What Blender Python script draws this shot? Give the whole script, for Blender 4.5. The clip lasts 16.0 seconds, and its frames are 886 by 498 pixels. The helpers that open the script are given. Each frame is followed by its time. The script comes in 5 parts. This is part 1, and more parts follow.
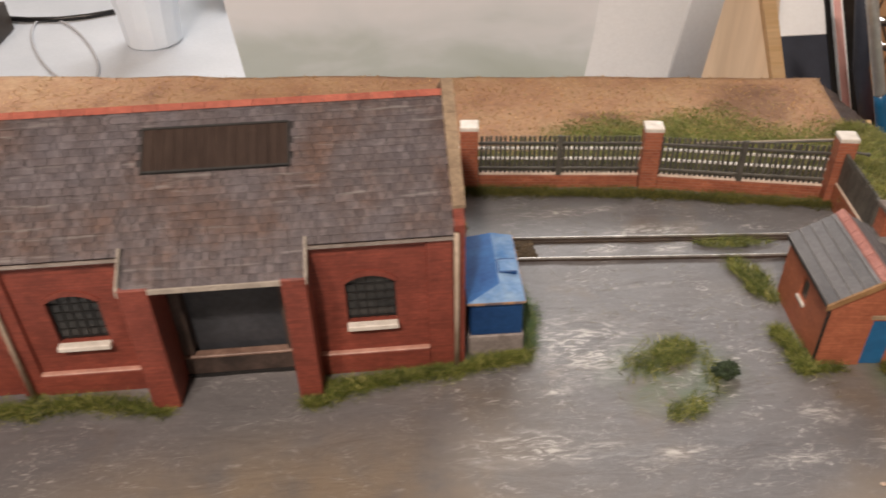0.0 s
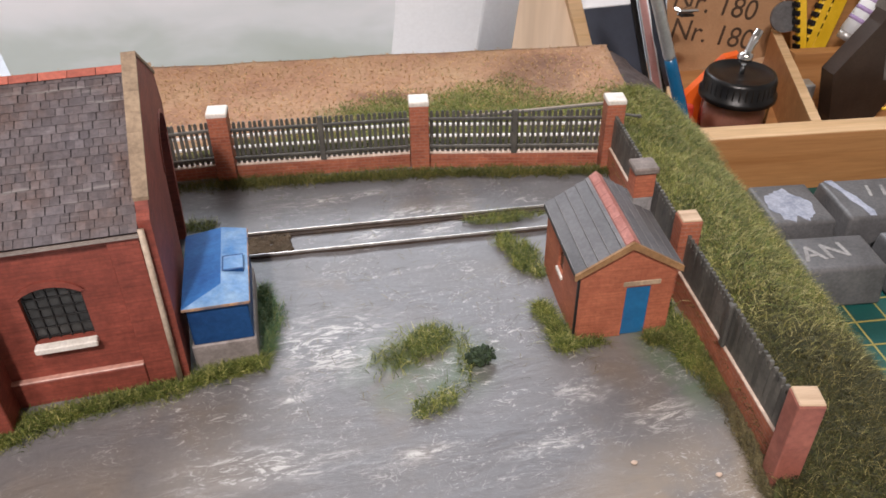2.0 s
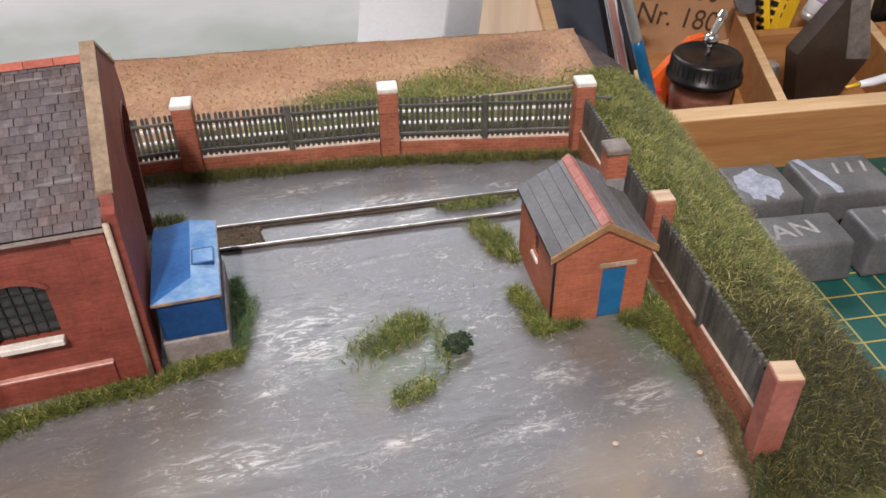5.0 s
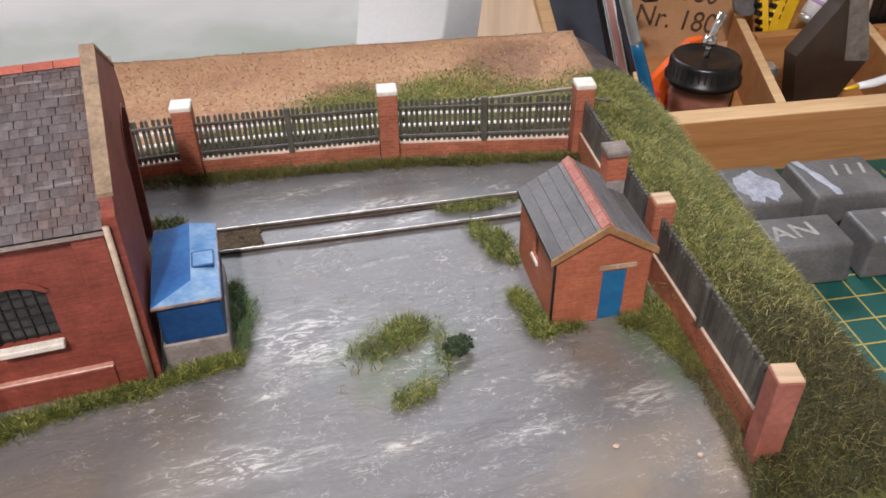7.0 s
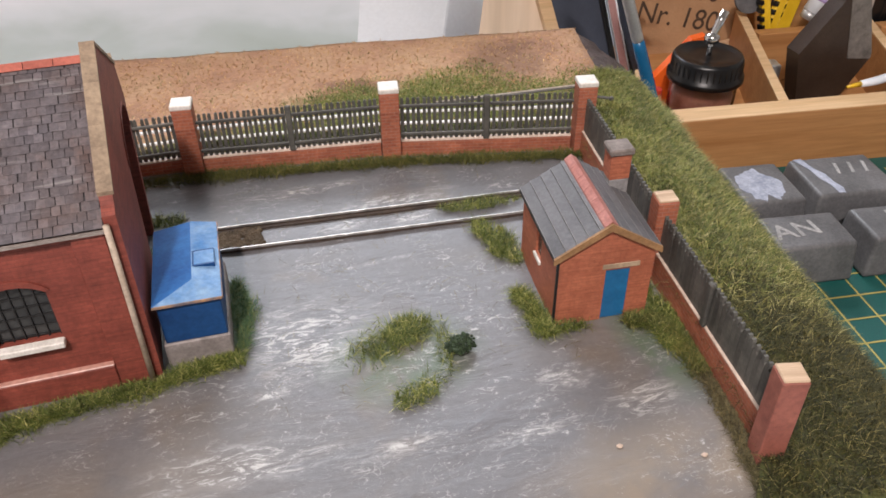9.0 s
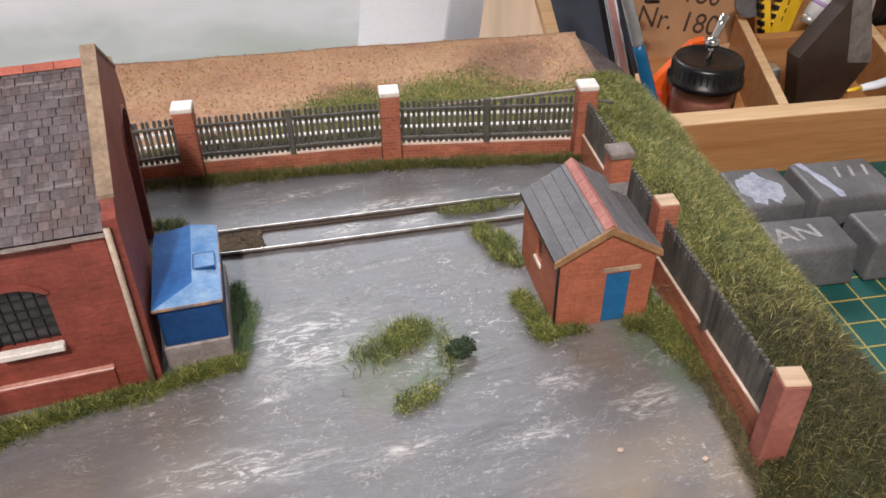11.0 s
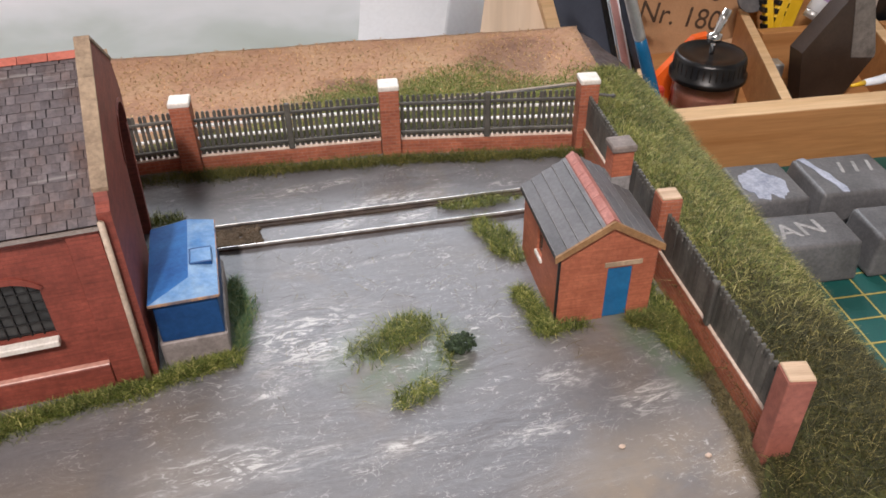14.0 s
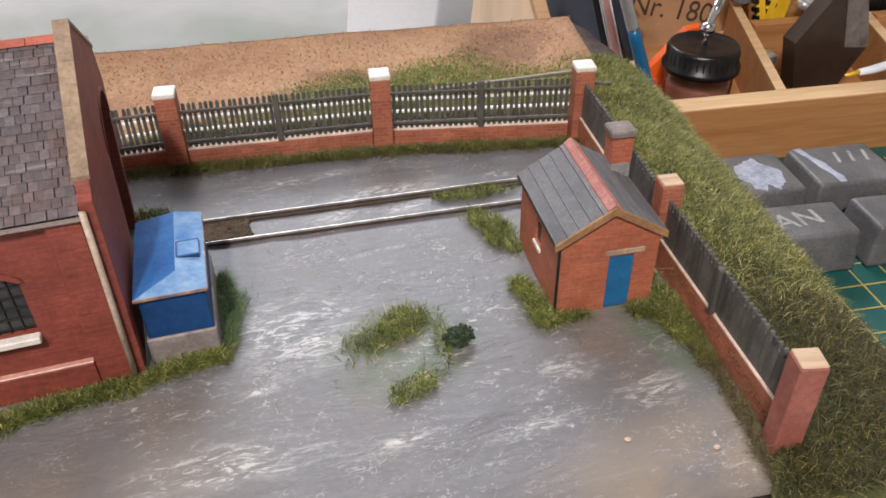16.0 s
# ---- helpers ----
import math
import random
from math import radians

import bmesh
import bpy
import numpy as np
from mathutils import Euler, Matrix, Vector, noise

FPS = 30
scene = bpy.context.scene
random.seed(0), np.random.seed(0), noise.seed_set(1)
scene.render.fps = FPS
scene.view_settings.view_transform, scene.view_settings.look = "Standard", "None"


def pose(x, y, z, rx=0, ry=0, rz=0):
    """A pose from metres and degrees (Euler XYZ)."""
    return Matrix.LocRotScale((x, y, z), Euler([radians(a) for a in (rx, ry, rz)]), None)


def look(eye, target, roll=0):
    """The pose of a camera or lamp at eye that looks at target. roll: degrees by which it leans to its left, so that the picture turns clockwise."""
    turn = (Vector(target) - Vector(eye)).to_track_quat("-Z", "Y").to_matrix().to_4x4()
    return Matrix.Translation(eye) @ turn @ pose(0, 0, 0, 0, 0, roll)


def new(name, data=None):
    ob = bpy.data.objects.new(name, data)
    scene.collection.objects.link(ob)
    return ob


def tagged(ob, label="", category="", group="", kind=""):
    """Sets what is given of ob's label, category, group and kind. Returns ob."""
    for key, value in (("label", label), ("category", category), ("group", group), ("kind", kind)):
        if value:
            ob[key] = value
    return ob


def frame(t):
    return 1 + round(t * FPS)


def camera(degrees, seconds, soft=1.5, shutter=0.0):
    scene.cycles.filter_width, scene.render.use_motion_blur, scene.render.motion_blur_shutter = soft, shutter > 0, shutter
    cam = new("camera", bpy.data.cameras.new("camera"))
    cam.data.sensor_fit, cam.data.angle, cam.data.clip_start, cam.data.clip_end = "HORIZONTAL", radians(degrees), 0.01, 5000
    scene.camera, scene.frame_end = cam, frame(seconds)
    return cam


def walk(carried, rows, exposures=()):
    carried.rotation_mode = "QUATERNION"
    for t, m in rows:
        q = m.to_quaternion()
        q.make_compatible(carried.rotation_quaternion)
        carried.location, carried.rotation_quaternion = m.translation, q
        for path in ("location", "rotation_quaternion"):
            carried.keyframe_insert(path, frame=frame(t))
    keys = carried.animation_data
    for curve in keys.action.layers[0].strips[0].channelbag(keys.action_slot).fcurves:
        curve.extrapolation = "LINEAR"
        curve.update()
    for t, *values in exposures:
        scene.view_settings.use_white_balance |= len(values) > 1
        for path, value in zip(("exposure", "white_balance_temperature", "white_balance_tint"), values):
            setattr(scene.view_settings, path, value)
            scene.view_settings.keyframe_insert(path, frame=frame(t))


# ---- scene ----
cam = camera(57.8, 16.0, soft=1.65, shutter=0.4)
ROWS = [
    (0.0, -0.0173, -0.2090, 0.2072, 53.50, 1.24, -4.84),
    (0.5, 0.0186, -0.2006, 0.1967, 53.87, 0.68, -7.08),
    (1.0, 0.0368, -0.1959, 0.1873, 53.78, 0.48, -10.33),
    (1.5, 0.0424, -0.1942, 0.1843, 53.44, 0.61, -12.38),
    (2.0, 0.0404, -0.1951, 0.1851, 53.29, 0.56, -13.80),
    (2.5, 0.0408, -0.1945, 0.1832, 53.11, 0.52, -14.81),
    (3.0, 0.0401, -0.1928, 0.1818, 52.87, 0.55, -15.46),
    (3.5, 0.0409, -0.1921, 0.1806, 52.69, 0.60, -15.88),
    (4.0, 0.0406, -0.1924, 0.1809, 52.60, 0.60, -16.16),
    (6.5, 0.0391, -0.1941, 0.1828, 52.78, 0.66, -16.56),
    (7.0, 0.0393, -0.1930, 0.1821, 52.78, 0.63, -16.57),
    (7.5, 0.0382, -0.1916, 0.1818, 52.67, 0.64, -16.58),
    (8.0, 0.0396, -0.1916, 0.1810, 52.64, 0.67, -16.59),
    (8.5, 0.0394, -0.1912, 0.1810, 52.61, 0.66, -16.57),
    (9.0, 0.0391, -0.1916, 0.1814, 52.64, 0.65, -16.55),
    (11.5, 0.0389, -0.1915, 0.1812, 52.93, 0.61, -16.52),
    (12.0, 0.0381, -0.1917, 0.1819, 52.93, 0.61, -16.52),
    (12.5, 0.0386, -0.1908, 0.1807, 52.91, 0.70, -16.50),
    (13.0, 0.0386, -0.1910, 0.1810, 52.88, 0.72, -16.47),
    (13.5, 0.0395, -0.1906, 0.1802, 52.85, 0.74, -16.41),
    (14.0, 0.0402, -0.1901, 0.1783, 52.80, 0.74, -16.44),
    (14.5, 0.0402, -0.1890, 0.1766, 52.75, 0.77, -16.55),
    (15.0, 0.0398, -0.1874, 0.1733, 52.82, 0.87, -16.80),
    (15.5, 0.0402, -0.1867, 0.1728, 52.86, 0.89, -17.13),
    (16.0, 0.0393, -0.1854, 0.1706, 52.90, 0.82, -17.45),
]
EXPOSURES = [(0.0, -0.68, 7150, 15), (0.5, -0.68, 6380, 14), (1.0, -0.49, 6260, 14), (2.5, -0.35, 6160, 13), (16.0, -0.35, 6160, 13)]
walk(cam, [(t, pose(x, y, z, rx, ry, rz)) for t, x, y, z, rx, ry, rz in ROWS], EXPOSURES)

# ---- light: a window to the front left, a ceiling lamp and the room's bounce ----
world = bpy.data.worlds.new("room_world")
scene.world = world
world.use_nodes = True
world.node_tree.nodes["Background"].inputs[0].default_value = (0.8, 0.88, 1.0, 1)
world.node_tree.nodes["Background"].inputs[1].default_value = 0.19


def area_lamp(name, eye, target, sx, sy, watts, colour):
    data = bpy.data.lights.new(name, "AREA")
    data.shape, data.size, data.size_y, data.energy, data.color = "RECTANGLE", sx, sy, watts, colour
    ob = new(name, data)
    ob.matrix_world = look(eye, target)
    return ob


area_lamp("desk_lamp_light", (-0.25, -0.83, 1.22), (0.05, 0.0, 0), 0.07, 0.07, 22.5, (1.0, 0.88, 0.79))
area_lamp("ceiling_light", (-1.17, -1.73, 2.3), (0.1, 0.1, 0), 0.28, 0.28, 46, (1.0, 0.88, 0.79))
area_lamp("window_light", (0.25, 2.45, 1.75), (0.1, 0.1, 0), 2.0, 1.1, 138, (0.90, 0.94, 0.97))


# ---- materials ----
def ramp(nt, stops):
    r = nt.nodes.new("ShaderNodeValToRGB")
    el = r.color_ramp.elements
    while len(el) < len(stops):
        el.new(0.5)
    for e, (p, c) in zip(el, stops):
        e.position, e.color = p, (*c, 1) if len(c) == 3 else c
    return r


def noise_node(nt, vec, scale, detail=4, rough=0.55, distortion=0.0):
    n = nt.nodes.new("ShaderNodeTexNoise")
    n.inputs["Scale"].default_value, n.inputs["Detail"].default_value = scale, detail
    n.inputs["Roughness"].default_value, n.inputs["Distortion"].default_value = rough, distortion
    nt.links.new(vec, n.inputs["Vector"])
    return n.outputs["Fac"]


def mixc(nt, a, b, fac, mode="MIX"):
    m = nt.nodes.new("ShaderNodeMix")
    m.data_type, m.blend_type = "RGBA", mode
    for sock, v in ((m.inputs[0], fac), (m.inputs[6], a), (m.inputs[7], b)):
        if isinstance(v, (int, float)):
            sock.default_value = v
        elif isinstance(v, tuple):
            sock.default_value = (*v, 1)
        else:
            nt.links.new(v, sock)
    return m.outputs[2]


def base(name, rough=0.6, metal=0.0):
    m = bpy.data.materials.new(name)
    m.use_nodes = True
    nt = m.node_tree
    b = nt.nodes["Principled BSDF"]
    b.inputs["Roughness"].default_value, b.inputs["Metallic"].default_value = rough, metal
    tc = nt.nodes.new("ShaderNodeTexCoord")
    return m, nt, b, tc


def shifted(nt, tc, stretch=(1, 1, 1)):
    """Object coordinates, shifted by a random amount per object."""
    info = nt.nodes.new("ShaderNodeObjectInfo")
    mul = nt.nodes.new("ShaderNodeMath")
    mul.operation, mul.inputs[1].default_value = "MULTIPLY", 7.3
    nt.links.new(info.outputs["Random"], mul.inputs[0])
    mp = nt.nodes.new("ShaderNodeMapping")
    mp.inputs["Scale"].default_value = stretch
    nt.links.new(tc.outputs["Object"], mp.inputs["Vector"])
    nt.links.new(mul.outputs[0], mp.inputs["Location"])
    return mp.outputs["Vector"], info.outputs["Random"]


def bump(nt, b, height, strength, dist):
    n = nt.nodes.new("ShaderNodeBump")
    n.inputs["Strength"].default_value, n.inputs["Distance"].default_value = strength, dist
    nt.links.new(height, n.inputs["Height"])
    nt.links.new(n.outputs[0], b.inputs["Normal"])


def mottled(name, dark, light, rough=0.6, coarse=60, fine=900, metal=0.0, relief=0.3, dist=0.0003, stretch=(1, 1, 1), vary=0.0, grain=0.5):
    """A surface with two scales of variation between a dark and a light colour."""
    m, nt, b, tc = base(name, rough, metal)
    v, rnd = shifted(nt, tc, stretch)
    n1, n2 = noise_node(nt, v, coarse, 5, 0.6), noise_node(nt, v, fine, 3, 0.6)
    r1 = ramp(nt, [(0.3, dark), (0.7, light)])
    nt.links.new(n1, r1.inputs[0])
    r2 = ramp(nt, [(0.3, (0.55, 0.55, 0.55)), (0.7, (1.25, 1.25, 1.25))])
    nt.links.new(n2, r2.inputs[0])
    c = mixc(nt, r1.outputs[0], r2.outputs[0], grain, "MULTIPLY")
    if vary:
        r3 = ramp(nt, [(0.0, (1 - vary,) * 3), (1.0, (1 + vary,) * 3)])
        nt.links.new(rnd, r3.inputs[0])
        c = mixc(nt, c, r3.outputs[0], 1.0, "MULTIPLY")
    nt.links.new(c, b.inputs["Base Color"])
    bump(nt, b, n2, relief, dist)
    return m


def brickwork(name, c1, c2, mortar, course=0.0012, length=0.0034, rough=0.6, joint=0.00012, wear=0.7):
    """Printed brick courses laid out on the mesh's UV map, in metres."""
    m, nt, b, tc = base(name, rough)
    t = nt.nodes.new("ShaderNodeTexBrick")
    t.inputs["Scale"].default_value = 1.0
    t.inputs["Brick Width"].default_value, t.inputs["Row Height"].default_value = length, course
    t.inputs["Mortar Size"].default_value, t.inputs["Mortar Smooth"].default_value = joint, 0.6
    t.inputs["Color1"].default_value, t.inputs["Color2"].default_value, t.inputs["Mortar"].default_value = (*c1, 1), (*c2, 1), (*mortar, 1)
    nt.links.new(tc.outputs["UV"], t.inputs["Vector"])
    n1, n2 = noise_node(nt, tc.outputs["Object"], 70, 5, 0.65), noise_node(nt, tc.outputs["Object"], 700, 3, 0.6)
    r = ramp(nt, [(0.25, (0.6, 0.55, 0.55)), (0.75, (1.25, 1.25, 1.25))])
    nt.links.new(n1, r.inputs[0])
    c = mixc(nt, t.outputs["Color"], r.outputs[0], wear, "MULTIPLY")
    mp = nt.nodes.new("ShaderNodeMapping")
    mp.inputs["Scale"].default_value = (70, 900, 1)
    nt.links.new(tc.outputs["UV"], mp.inputs["Vector"])
    r3 = ramp(nt, [(0.3, (0.72, 0.68, 0.66)), (0.52, (1.0, 1.0, 1.0)), (0.75, (1.18, 1.2, 1.2))])
    nt.links.new(noise_node(nt, mp.outputs["Vector"], 1.0, 4, 0.6), r3.inputs[0])
    c = mixc(nt, c, r3.outputs[0], 0.8, "MULTIPLY")
    r2 = ramp(nt, [(0.35, (0.7, 0.68, 0.68)), (0.7, (1.15, 1.15, 1.15))])
    nt.links.new(n2, r2.inputs[0])
    c = mixc(nt, c, r2.outputs[0], 0.55, "MULTIPLY")
    nt.links.new(c, b.inputs["Base Color"])
    inv = nt.nodes.new("ShaderNodeMath")
    inv.operation, inv.inputs[0].default_value = "SUBTRACT", 1.0
    nt.links.new(t.outputs["Fac"], inv.inputs[1])
    bump(nt, b, inv.outputs[0], 0.35, 0.00015)
    return m


def wood(name, dark, light, rough=0.5, axis=0, scale=1.0, vary=0.0):
    """Long grain along one axis."""
    st = [90 * scale] * 3
    st[axis] = 6 * scale
    m, nt, b, tc = base(name, rough)
    v, rnd = shifted(nt, tc, tuple(st))
    n1 = noise_node(nt, v, 1.0, 6, 0.6, 0.6)
    n2 = noise_node(nt, v, 6.0, 3, 0.6)
    r = ramp(nt, [(0.3, dark), (0.7, light)])
    nt.links.new(n1, r.inputs[0])
    r2 = ramp(nt, [(0.3, (0.8, 0.78, 0.75)), (0.7, (1.1, 1.1, 1.1))])
    nt.links.new(n2, r2.inputs[0])
    nt.links.new(mixc(nt, r.outputs[0], r2.outputs[0], 0.7, "MULTIPLY"), b.inputs["Base Color"])
    bump(nt, b, n2, 0.1, 0.0003)
    return m


def slate_mat(name, c1, c2, c3, rough=0.55):
    """Slates that differ one by one, with worn pale patches."""
    m, nt, b, tc = base(name, rough)
    info, geo = nt.nodes.new("ShaderNodeObjectInfo"), nt.nodes.new("ShaderNodeNewGeometry")
    add = nt.nodes.new("ShaderNodeMath")
    add.operation = "ADD"
    nt.links.new(info.outputs["Random"], add.inputs[0])
    nt.links.new(geo.outputs["Random Per Island"], add.inputs[1])
    fr = nt.nodes.new("ShaderNodeMath")
    fr.operation = "FRACT"
    nt.links.new(add.outputs[0], fr.inputs[0])
    r = ramp(nt, [(0.0, c1), (0.5, c2), (1.0, c3)])
    nt.links.new(fr.outputs[0], r.inputs[0])
    pos = geo.outputs["Position"]
    n1, n2 = noise_node(nt, pos, 32, 5, 0.65), noise_node(nt, pos, 800, 4, 0.65)
    r1 = ramp(nt, [(0.34, (1.02, 0.66, 0.46)), (0.50, (1.0, 0.95, 0.93)), (0.66, (1.12, 1.18, 1.26))])
    nt.links.new(n1, r1.inputs[0])
    r2 = ramp(nt, [(0.3, (0.55, 0.55, 0.55)), (0.72, (1.38, 1.35, 1.32))])
    nt.links.new(n2, r2.inputs[0])
    c = mixc(nt, r.outputs[0], r1.outputs[0], 0.85, "MULTIPLY")
    c = mixc(nt, c, r2.outputs[0], 0.7, "MULTIPLY")
    mp = nt.nodes.new("ShaderNodeMapping")
    mp.inputs["Scale"].default_value = (40, 620, 30)
    nt.links.new(pos, mp.inputs["Vector"])
    worn = nt.nodes.new("ShaderNodeMapRange")
    worn.inputs["From Min"].default_value, worn.inputs["From Max"].default_value, worn.inputs["To Max"].default_value = 0.60, 0.70, 0.6
    nt.links.new(noise_node(nt, mp.outputs["Vector"], 1.0, 3, 0.6), worn.inputs["Value"])
    c = mixc(nt, c, (0.27, 0.255, 0.25), worn.outputs[0])
    nt.links.new(c, b.inputs["Base Color"])
    bump(nt, b, n2, 0.5, 0.0002)
    return m


def island_mat(name, stops, rough=0.7):
    """Fibres and clumps whose colour differs one by one."""
    m, nt, b, tc = base(name, rough)
    geo = nt.nodes.new("ShaderNodeNewGeometry")
    r = ramp(nt, stops)
    nt.links.new(geo.outputs["Random Per Island"], r.inputs[0])
    n = noise_node(nt, tc.outputs["Object"], 70, 4, 0.6)
    r1 = ramp(nt, [(0.3, (0.65, 0.7, 0.6)), (0.7, (1.3, 1.25, 1.1))])
    nt.links.new(n, r1.inputs[0])
    nt.links.new(mixc(nt, r.outputs[0], r1.outputs[0], 0.9, "MULTIPLY"), b.inputs["Base Color"])
    return m


def clear(name, colour=(1, 1, 1), rough=0.02):
    m, nt, b, tc = base(name, rough)
    b.inputs["Base Color"].default_value = (*colour, 1)
    b.inputs["Transmission Weight"].default_value = 1.0
    b.inputs["IOR"].default_value = 1.45
    return m


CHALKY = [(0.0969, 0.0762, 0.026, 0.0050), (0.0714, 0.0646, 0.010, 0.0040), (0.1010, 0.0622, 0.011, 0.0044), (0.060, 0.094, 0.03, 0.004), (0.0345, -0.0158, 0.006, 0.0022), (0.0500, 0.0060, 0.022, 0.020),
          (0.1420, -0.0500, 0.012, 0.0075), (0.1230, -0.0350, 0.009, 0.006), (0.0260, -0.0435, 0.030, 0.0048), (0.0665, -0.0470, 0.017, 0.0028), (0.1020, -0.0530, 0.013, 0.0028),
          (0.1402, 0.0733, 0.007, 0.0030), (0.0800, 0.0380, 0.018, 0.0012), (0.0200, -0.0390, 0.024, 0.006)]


def yard_mat():
    """Lavender-grey painted yard with chalky scuffs, fine scratches, earthy patches and a semi-gloss sheen."""
    m, nt, b, tc = base("yard_paint", 0.4)
    b.inputs["Specular IOR Level"].default_value = 0.55
    o = tc.outputs["Object"]

    def math_node(op, x, y):
        n = nt.nodes.new("ShaderNodeMath")
        n.operation = op
        for sock, v in zip(n.inputs, (x, y)):
            if isinstance(v, (int, float)):
                sock.default_value = v
            else:
                nt.links.new(v, sock)
        return n.outputs[0]

    def stretched(sx, sy, rz):
        mp = nt.nodes.new("ShaderNodeMapping")
        mp.inputs["Scale"].default_value, mp.inputs["Rotation"].default_value = (sx, sy, 1), (0, 0, rz)
        nt.links.new(o, mp.inputs["Vector"])
        return mp.outputs["Vector"]

    def cut(fac, lo, hi, top=1.0):
        mr = nt.nodes.new("ShaderNodeMapRange")
        mr.inputs["From Min"].default_value, mr.inputs["From Max"].default_value, mr.inputs["To Max"].default_value = lo, hi, top
        nt.links.new(fac, mr.inputs["Value"])
        return mr.outputs[0]

    long_v, scratch_v = stretched(0.4, 1.5, 0.08), stretched(0.75, 1.3, 0.5)
    big, mid, fine = noise_node(nt, stretched(0.6, 1.2, 0.1), 16, 4, 0.55, 0.4), noise_node(nt, long_v, 62, 4, 0.55, 1.0), noise_node(nt, o, 520, 4, 0.6)
    r = ramp(nt, [(0.3, (0.126, 0.125, 0.134)), (0.52, (0.155, 0.152, 0.158)), (0.75, (0.182, 0.168, 0.156))])
    nt.links.new(big, r.inputs[0])
    r2 = ramp(nt, [(0.35, (0.78, 0.78, 0.78)), (0.7, (1.15, 1.15, 1.15))])
    nt.links.new(fine, r2.inputs[0])
    c = mixc(nt, r.outputs[0], r2.outputs[0], 0.35, "MULTIPLY")
    c = mixc(nt, c, (0.18, 0.135, 0.09), cut(noise_node(nt, o, 20, 4, 0.6), 0.56, 0.75, 0.6))
    c = mixc(nt, c, (0.07, 0.07, 0.078), cut(noise_node(nt, long_v, 38, 5, 0.65, 0.8), 0.60, 0.75, 0.5))
    beige = None
    mask = None
    weedy = None
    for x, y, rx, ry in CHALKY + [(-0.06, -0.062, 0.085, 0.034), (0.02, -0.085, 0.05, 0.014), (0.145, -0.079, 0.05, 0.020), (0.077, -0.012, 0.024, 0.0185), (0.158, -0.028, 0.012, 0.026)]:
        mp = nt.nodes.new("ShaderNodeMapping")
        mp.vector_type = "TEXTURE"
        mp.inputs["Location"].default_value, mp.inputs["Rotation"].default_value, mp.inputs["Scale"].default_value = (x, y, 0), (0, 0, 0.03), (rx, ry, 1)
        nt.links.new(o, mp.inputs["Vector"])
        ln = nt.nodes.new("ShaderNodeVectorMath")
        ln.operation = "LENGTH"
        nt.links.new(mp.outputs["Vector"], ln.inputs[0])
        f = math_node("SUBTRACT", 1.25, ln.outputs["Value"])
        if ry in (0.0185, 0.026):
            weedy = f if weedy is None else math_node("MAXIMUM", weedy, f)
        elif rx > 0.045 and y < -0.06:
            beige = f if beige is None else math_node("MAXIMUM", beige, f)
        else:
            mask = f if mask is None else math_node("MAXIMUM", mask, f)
    c = mixc(nt, c, (0.245, 0.200, 0.152), math_node("MULTIPLY", cut(beige, 0.0, 0.8, 0.9), cut(noise_node(nt, o, 30, 5, 0.6), 0.30, 0.52)))
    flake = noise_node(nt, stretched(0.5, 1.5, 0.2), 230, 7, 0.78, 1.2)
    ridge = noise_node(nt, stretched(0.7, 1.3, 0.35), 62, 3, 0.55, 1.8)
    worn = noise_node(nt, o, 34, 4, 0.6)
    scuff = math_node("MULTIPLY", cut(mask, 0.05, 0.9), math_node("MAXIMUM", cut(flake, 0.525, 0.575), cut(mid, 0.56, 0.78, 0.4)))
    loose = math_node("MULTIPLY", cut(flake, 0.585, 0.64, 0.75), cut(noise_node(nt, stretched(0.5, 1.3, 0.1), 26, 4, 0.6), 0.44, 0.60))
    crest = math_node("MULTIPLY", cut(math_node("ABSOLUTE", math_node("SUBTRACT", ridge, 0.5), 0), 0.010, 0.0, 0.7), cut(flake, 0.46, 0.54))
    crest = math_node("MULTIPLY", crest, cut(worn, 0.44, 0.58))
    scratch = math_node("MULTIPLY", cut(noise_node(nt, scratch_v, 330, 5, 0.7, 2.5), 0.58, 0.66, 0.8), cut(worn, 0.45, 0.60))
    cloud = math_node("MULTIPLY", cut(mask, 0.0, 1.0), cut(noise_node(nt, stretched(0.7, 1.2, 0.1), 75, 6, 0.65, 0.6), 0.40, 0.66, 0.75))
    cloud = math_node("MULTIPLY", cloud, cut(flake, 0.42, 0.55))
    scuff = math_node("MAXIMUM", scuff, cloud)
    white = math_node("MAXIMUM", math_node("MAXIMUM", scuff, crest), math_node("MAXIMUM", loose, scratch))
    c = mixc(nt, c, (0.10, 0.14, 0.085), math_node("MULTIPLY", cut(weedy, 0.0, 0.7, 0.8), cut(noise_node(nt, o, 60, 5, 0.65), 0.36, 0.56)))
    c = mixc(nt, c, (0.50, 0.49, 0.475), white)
    nt.links.new(c, b.inputs["Base Color"])
    rr = ramp(nt, [(0.3, (0.40, 0.40, 0.40)), (0.7, (0.56, 0.56, 0.56))])
    nt.links.new(big, rr.inputs[0])
    nt.links.new(rr.outputs[0], b.inputs["Roughness"])
    bump(nt, b, math_node("ADD", mid, math_node("ADD", math_node("MULTIPLY", ridge, 0.7), math_node("MULTIPLY", flake, 0.30))), 0.5, 0.0012)
    return m


